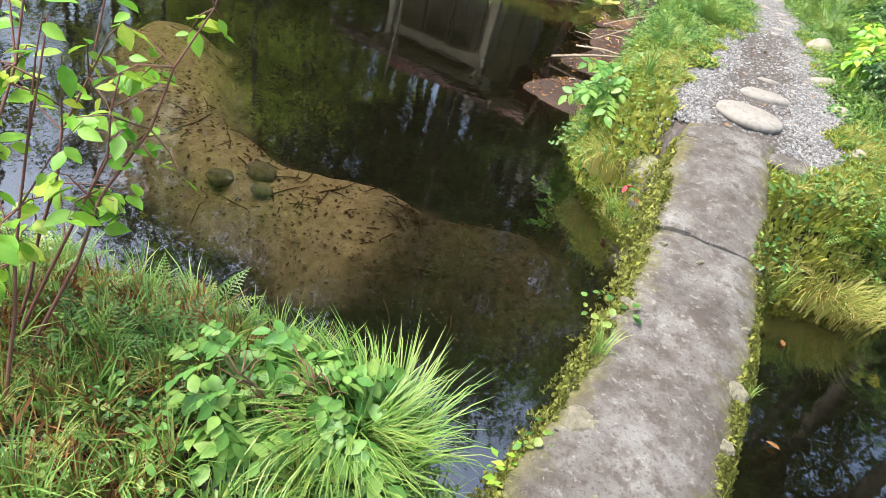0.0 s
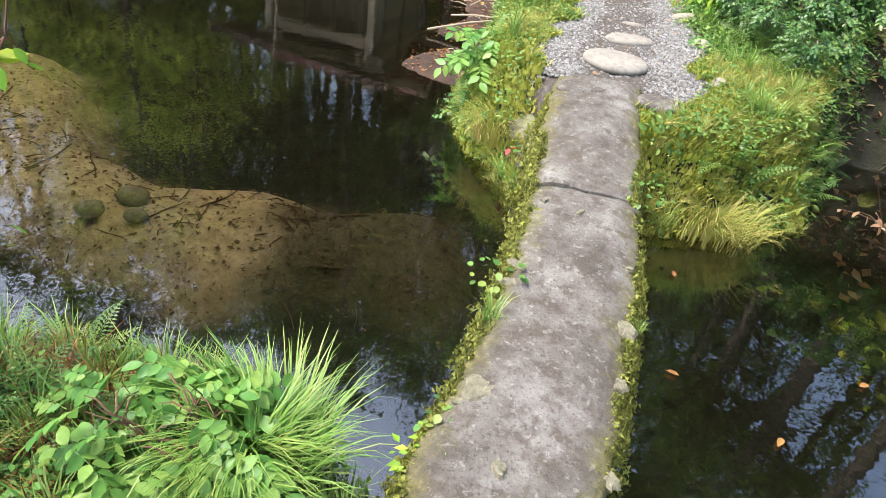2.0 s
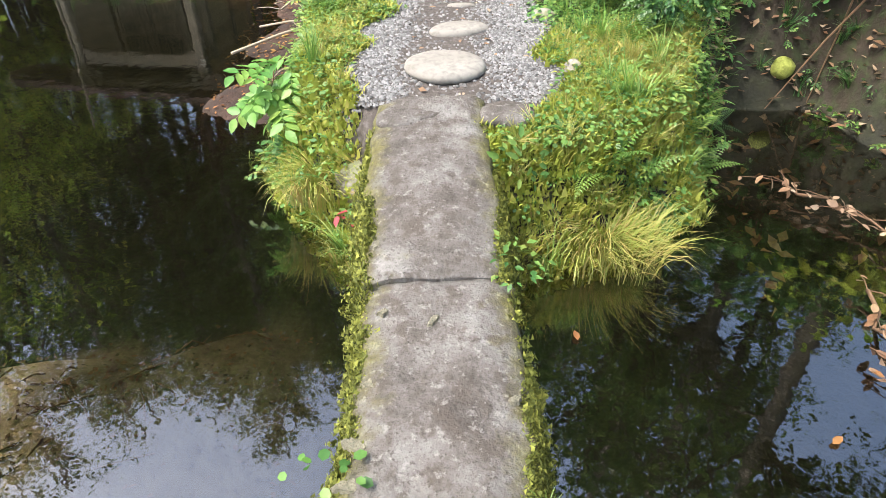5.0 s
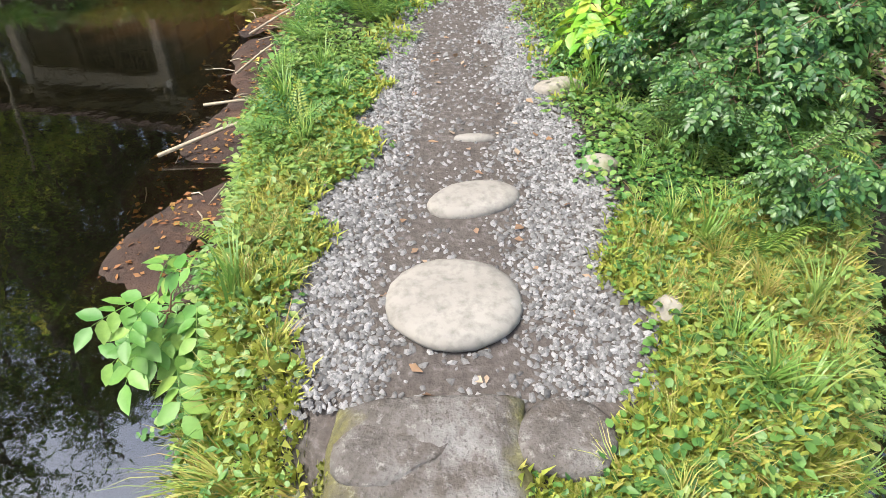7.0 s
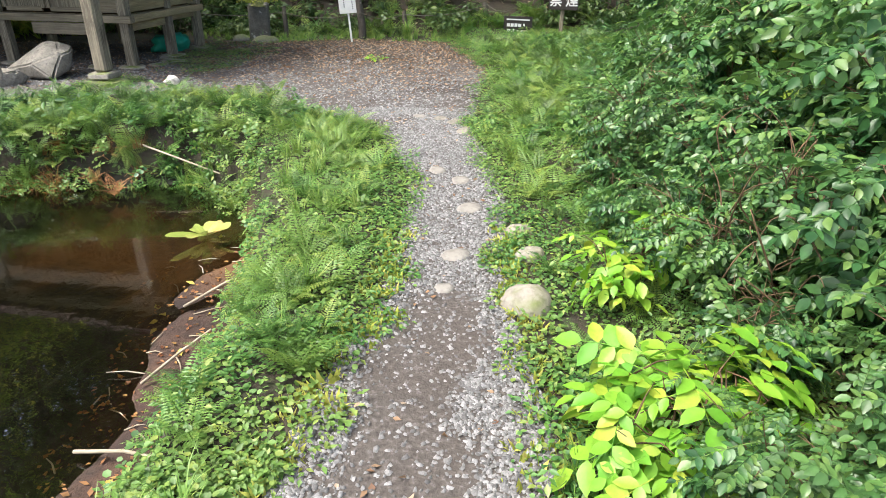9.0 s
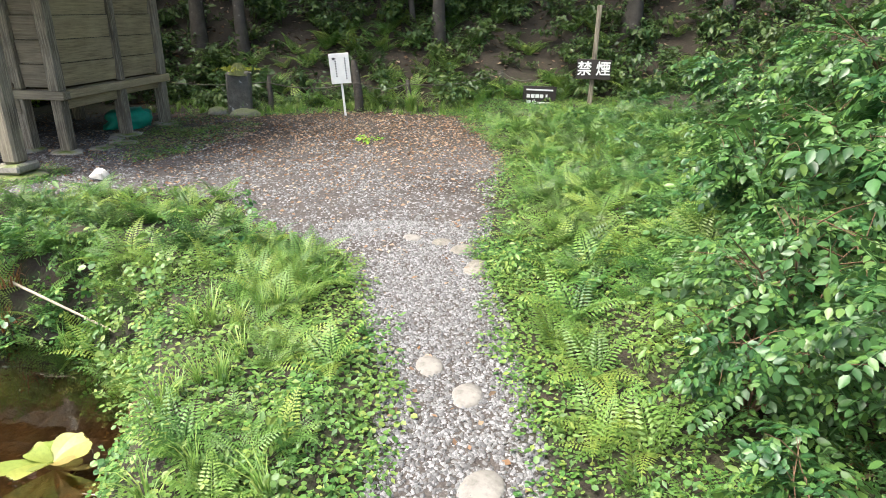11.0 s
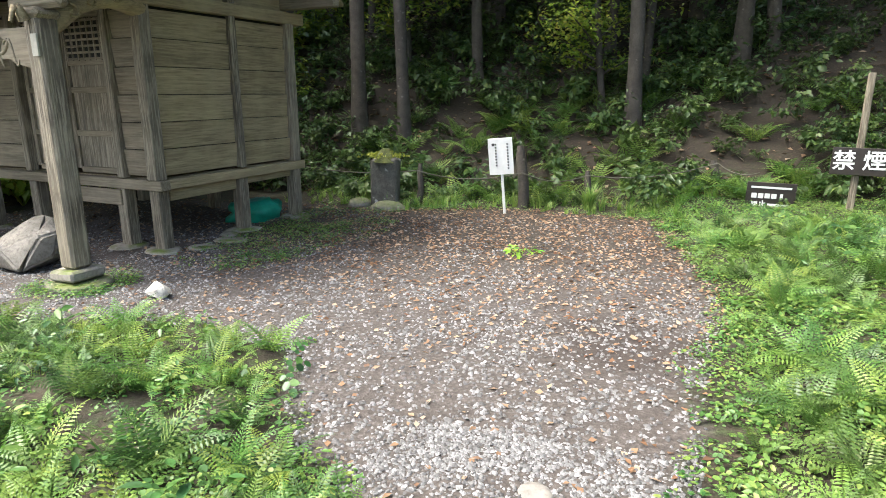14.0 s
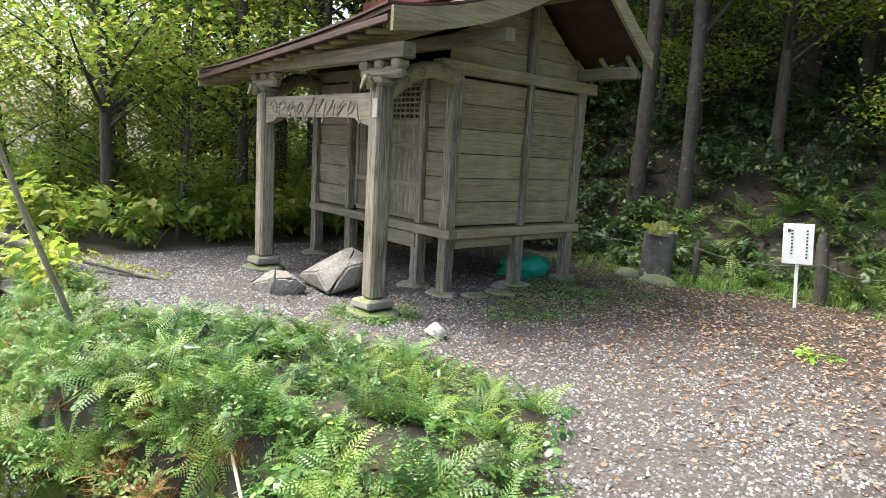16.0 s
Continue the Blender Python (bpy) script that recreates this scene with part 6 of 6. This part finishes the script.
# light-leaved trees left of the shrine and beyond the pond
L1 = put(tree("young_maple", ([(0, 0, 0), (-0.15, 0, 2.5), (0.05, 0.1, 6.5)], [0.10, 0.075, 0.02]), [(0, 0, 2.6, 1.7, 1.1), (0, 0, 4.6, 1.6, 1.2)], 0.11, 4200, M_BARK, M_MAPLE, "young light-green broad-leaved tree", 11, 10, 1.1), -8.6, 12.55)
L2 = put(tree("young_maple", ([(0, 0, 0), (0.2, 0, 2), (0.4, 0.1, 5)], [0.07, 0.05, 0.015]), [(0.2, 0, 1.5, 1.3, 0.9), (0.4, 0, 3.2, 1.3, 1.0)], 0.10, 3600, M_BARK2, M_MAPLE, "young yellow-green broad-leaved tree", 12, 10, 1.1), -9.8, 14.2)
for i, (x, y, k) in enumerate([(-7.6, 15.6, 1), (-8.1, 13.3, 5), (-9.4, 12.9, 5), (-10.6, 13.6, 5), (-9.0, 15.2, 5), (-11.8, 13.0, 5), (-11, 12.6, 2), (-12.5, 15, 1), (-9.0, 17.8, 2), (-13.5, 11.8, 1), (-7.4, 18.4, 1), (-11.5, 19.5, 1), (-10.4, 11.9, 2), (-8.2, 14.4, 1), (-6.9, 17.4, 2), (-12, 17.2, 2), (0.9, 20.4, 1), (-3.4, 20.8, 2), (-1.0, 21.8, 1), (-4.6, 21.8, 2), (0.3, 20.0, 2), (-2.4, 22.8, 2), (-1.9, 20.3, 1), (2.9, 20.9, 1), (-0.6, 23.4, 1), (-13, 21, 3), (-16, 18.5, 4), (-21.5, 12.5, 4), (-14.5, 17.5, 4), (-18, 12.5, 3), (-11.5, 16.2, 3), (-23, 8, 3), (-10, 20.5, 4)]):
    ob = copy_thing((L1, L2)[1 if k == 5 else (k - 1) % 2], Matrix.Identity(4))
    put(ob, x, y, 80 * i, 0, (0.9 if k < 3 else 0.6 if k == 5 else 1.75) + 0.08 * (i % 4))

# ---- undergrowth ----
r4 = np.random.default_rng(77)
UNDER = [shrub(LEAF, 5, 150, 0.10, 0.75, 0.6, r4, True), shrub(LEAF, 4, 120, 0.12, 0.55, 0.65, r4, True), shrub(LEAF, 4, 100, 0.11, 0.5, 0.55, r4, True)]
hill = lambda X, Y: (Y > 17.6) & (Y - 18 + r4.uniform(-3, 8, len(X)) < 12) & (np.abs(X + 3.4) + np.abs(Y - 15) > 2.6)
sow("hill_undergrowth", UNDER, scatter(1700, -10, 9, 17.5, 30, hill, r4), (0.5, 1.3), M_DEEP, "dark green undergrowth on the forest slope", "undergrowth", 0.2, 0.03, r4)
sow("hill_ferns", FERNS, scatter(110, -3.5, 6, 17.6, 20.5, hill, r4), (0.9, 1.5), M_FERN, "green ferns at the foot of the slope", "ferns", 0.2, 0.02, r4)
litter("hill_litter", scatter(9000, -9, 8, 17.8, 28, lambda X, Y: Y > 17.8, r4), (0.06, 0.13), M_DEAD, "brown leaf litter on the forest slope")
far_bank = lambda X, Y: (far_from(POND, X, Y) > 0.15) & (far_from(CLEAR, X, Y) > 0.4) & (np.abs(X + 4.7) + np.abs(Y - 15) > 2.9)
sow("shore_bushes", UNDER, np.concatenate([scatter(760, -20, -5.5, 10.8, 24, far_bank, r4), scatter(160, -24, 9, -6, 1.0, lambda X, Y: (far_from(POND, X, Y) > 0.3) & (np.hypot(X, Y) > 2.6), r4), scatter(160, 3.4, 9, 0, 9, far_bank, r4)]), (0.9, 1.9), M_MAPLE, "green bushes around the pond", "bushes", 0.2, 0.03, r4)

# ---- logs, sticks and stones of the pond ----
def stick(name, pts, radii, mat, label, category="stick", sides=7):
    V, F = tube(pts, radii, sides)
    return tagged(soup(name, V, F, mat, None, True), label, category)


for i, (a, b, rad) in enumerate((((-0.95, 6.05, -0.45), (-0.25, 6.35, -0.30), 0.012), ((-0.85, 6.7, -0.45), (-0.35, 6.55, -0.36), 0.010), ((-0.75, 7.2, -0.45), (-0.45, 7.5, -0.30), 0.009), ((-0.8, 8.0, -0.45), (-0.3, 8.1, -0.2), 0.01), ((-2.9, 10.9, 0.0), (-1.2, 10.2, -0.3), 0.012))):
    stick("bare_stick", [a, [(u + v) / 2 + 0.015 for u, v in zip(a, b)], b], [rad, rad * 0.9, rad * 0.6], M_STICK, "bare pale stick at the muddy water edge")
stick("leaning_pole", [(-4.25, 10.0, 1.9), (-4.3, 10.3, 0.9), (-4.55, 10.75, -0.25)], [0.014, 0.022, 0.028], M_STICK, "thin bare leaning trunk over the bank", "trunk")
stick("mossy_log", [(-8.2, 10.7, 0.40), (-6.9, 11.2, 0.22), (-5.6, 11.9, 0.03)], [0.05, 0.045, 0.02], M_MOSSROCK, "moss-covered fallen log beside the path", "log", 12)
for i, (x, y, s) in enumerate(((-1.81, 2.52, 0.075), (-1.64, 2.62, 0.085), (-1.55, 2.5, 0.06))):
    ob = part("pond_stone", rock_bm(s, s * 0.85, s * 0.55, 130 + i, 0.15, 2), M_ROCK)
    ob.matrix_basis = pose(x, y, spot(x, y) + s * 0.25)
    tagged(ob, "dark round stone on the sandy pond bed", "stone")
twig = []
for _ in range(90):
    k = rng.integers(0, len(BAR) - 1)
    u = rng.uniform()
    cx, cy = [BAR[k][c] + (BAR[k + 1][c] - BAR[k][c]) * u + rng.normal(0, 0.22) for c in (0, 1)]
    a, L = rng.uniform(0, 6.28), rng.uniform(0.05, 0.22)
    e = (cx + L * math.cos(a), cy + L * math.sin(a))
    twig.append(tube([(cx, cy, spot(cx, cy) + 0.006), ((cx + e[0]) / 2 + 0.01, (cy + e[1]) / 2, spot(*e) + 0.012), (*e, spot(*e) + 0.006)], [0.004, 0.004, 0.002], 4))
V, F = join(*twig)
tagged(soup("sunken_twigs", V, F, M_TWIG), "thin dark twigs sunken on the sand", "twigs", kind="stuff")
bedlitter = scatter(2600, -3.2, 0.0, 2.0, 4.2, lambda X, Y: line_far(BAR, X, Y) < 0.55 * rng.uniform(0.3, 1, len(X)))
litter("sunken_debris", bedlitter, (0.012, 0.04), M_TWIG, "dark leaf fragments sunken on the sand")
litter("shore_leaves", scatter(700, 2.0, 4.2, 3.0, 6.5, lambda X, Y: np.abs(far_from(POND, X, Y)) < 0.5), (0.05, 0.11), M_DEAD, "brown fallen leaves on the pool shore")

# ---- sapling at the near bank ----
M_REDSTEM = plain("reddish_stem", (0.17, 0.075, 0.055), 0.7)
sap = tagged(new("bank_sapling"), "thin reddish sapling with yellow-green leaves on the bank", "sapling")
S = np.random.default_rng(9)
spots, bits = [], []
for b0, tip in (((-1.24, 0.95), (-1.05, 1.60, 0.78)), ((-1.36, 1.05), (-1.29, 1.44, 0.72)), ((-1.30, 1.0), (-1.12, 1.32, 0.50)), ((-1.6, 1.2), (-1.75, 1.35, 0.6)), ((-1.22, 0.80), (-1.30, 1.25, 0.80)), ((-1.45, 0.95), (-1.52, 1.40, 0.88)), ((-1.15, 0.85), (-1.22, 1.15, 0.62)), ((-1.5, 0.8), (-1.42, 1.05, 0.66))):
    P0 = np.array([*b0, spot(*b0)])
    u = np.linspace(0, 1, 8)[:, None]
    L = P0 + (np.array(tip) - P0) * u + S.normal(0, 0.02, (8, 3)) * u
    bits.append(tube(L, np.linspace(0.006, 0.002, 8), 5))
    for j in range(9):
        s = S.uniform(0.4, 0.98)
        c = L[int(s * 7)]
        d = S.normal(0, 0.11, 3)
        bits.append(tube([c, c + d * 0.6 + (0, 0, 0.02), c + d], [0.003, 0.002, 0.001], 4))
        spots += [c + d * w for w in (0.4, 0.7, 0.9, 1.05)]
V, F = join(*bits)
soup("stem", V, F, M_REDSTEM, sap, True)
A = np.array(spots)
V, F = strew(POINTED, A, S.uniform(0, 6.28, len(A)), S.normal(-0.3, 0.35, len(A)), S.normal(0, 0.4, len(A)), S.uniform(0.035, 0.085, len(A)))
soup("foliage", V, F, M_LIME, sap)

# moss over the logs
pts = np.concatenate([np.linspace(a, b_, 160) + rng.normal(0, 1, (160, 3)) * (0.07, 0.07, 0.02) + (0, 0, h_) for a, b_, h_ in (((-8.2, 10.7, 0.40), (-5.6, 11.9, 0.03), 0.05), ((-2.6, 17.1, 0.66), (-2.24, 17.1, 0.66), 0.05))])
sow("log_moss", MOSS, pts, (0.4, 0.8), M_MOSS, "thick yellow-green moss on log and stone cap", "moss", 0.4)
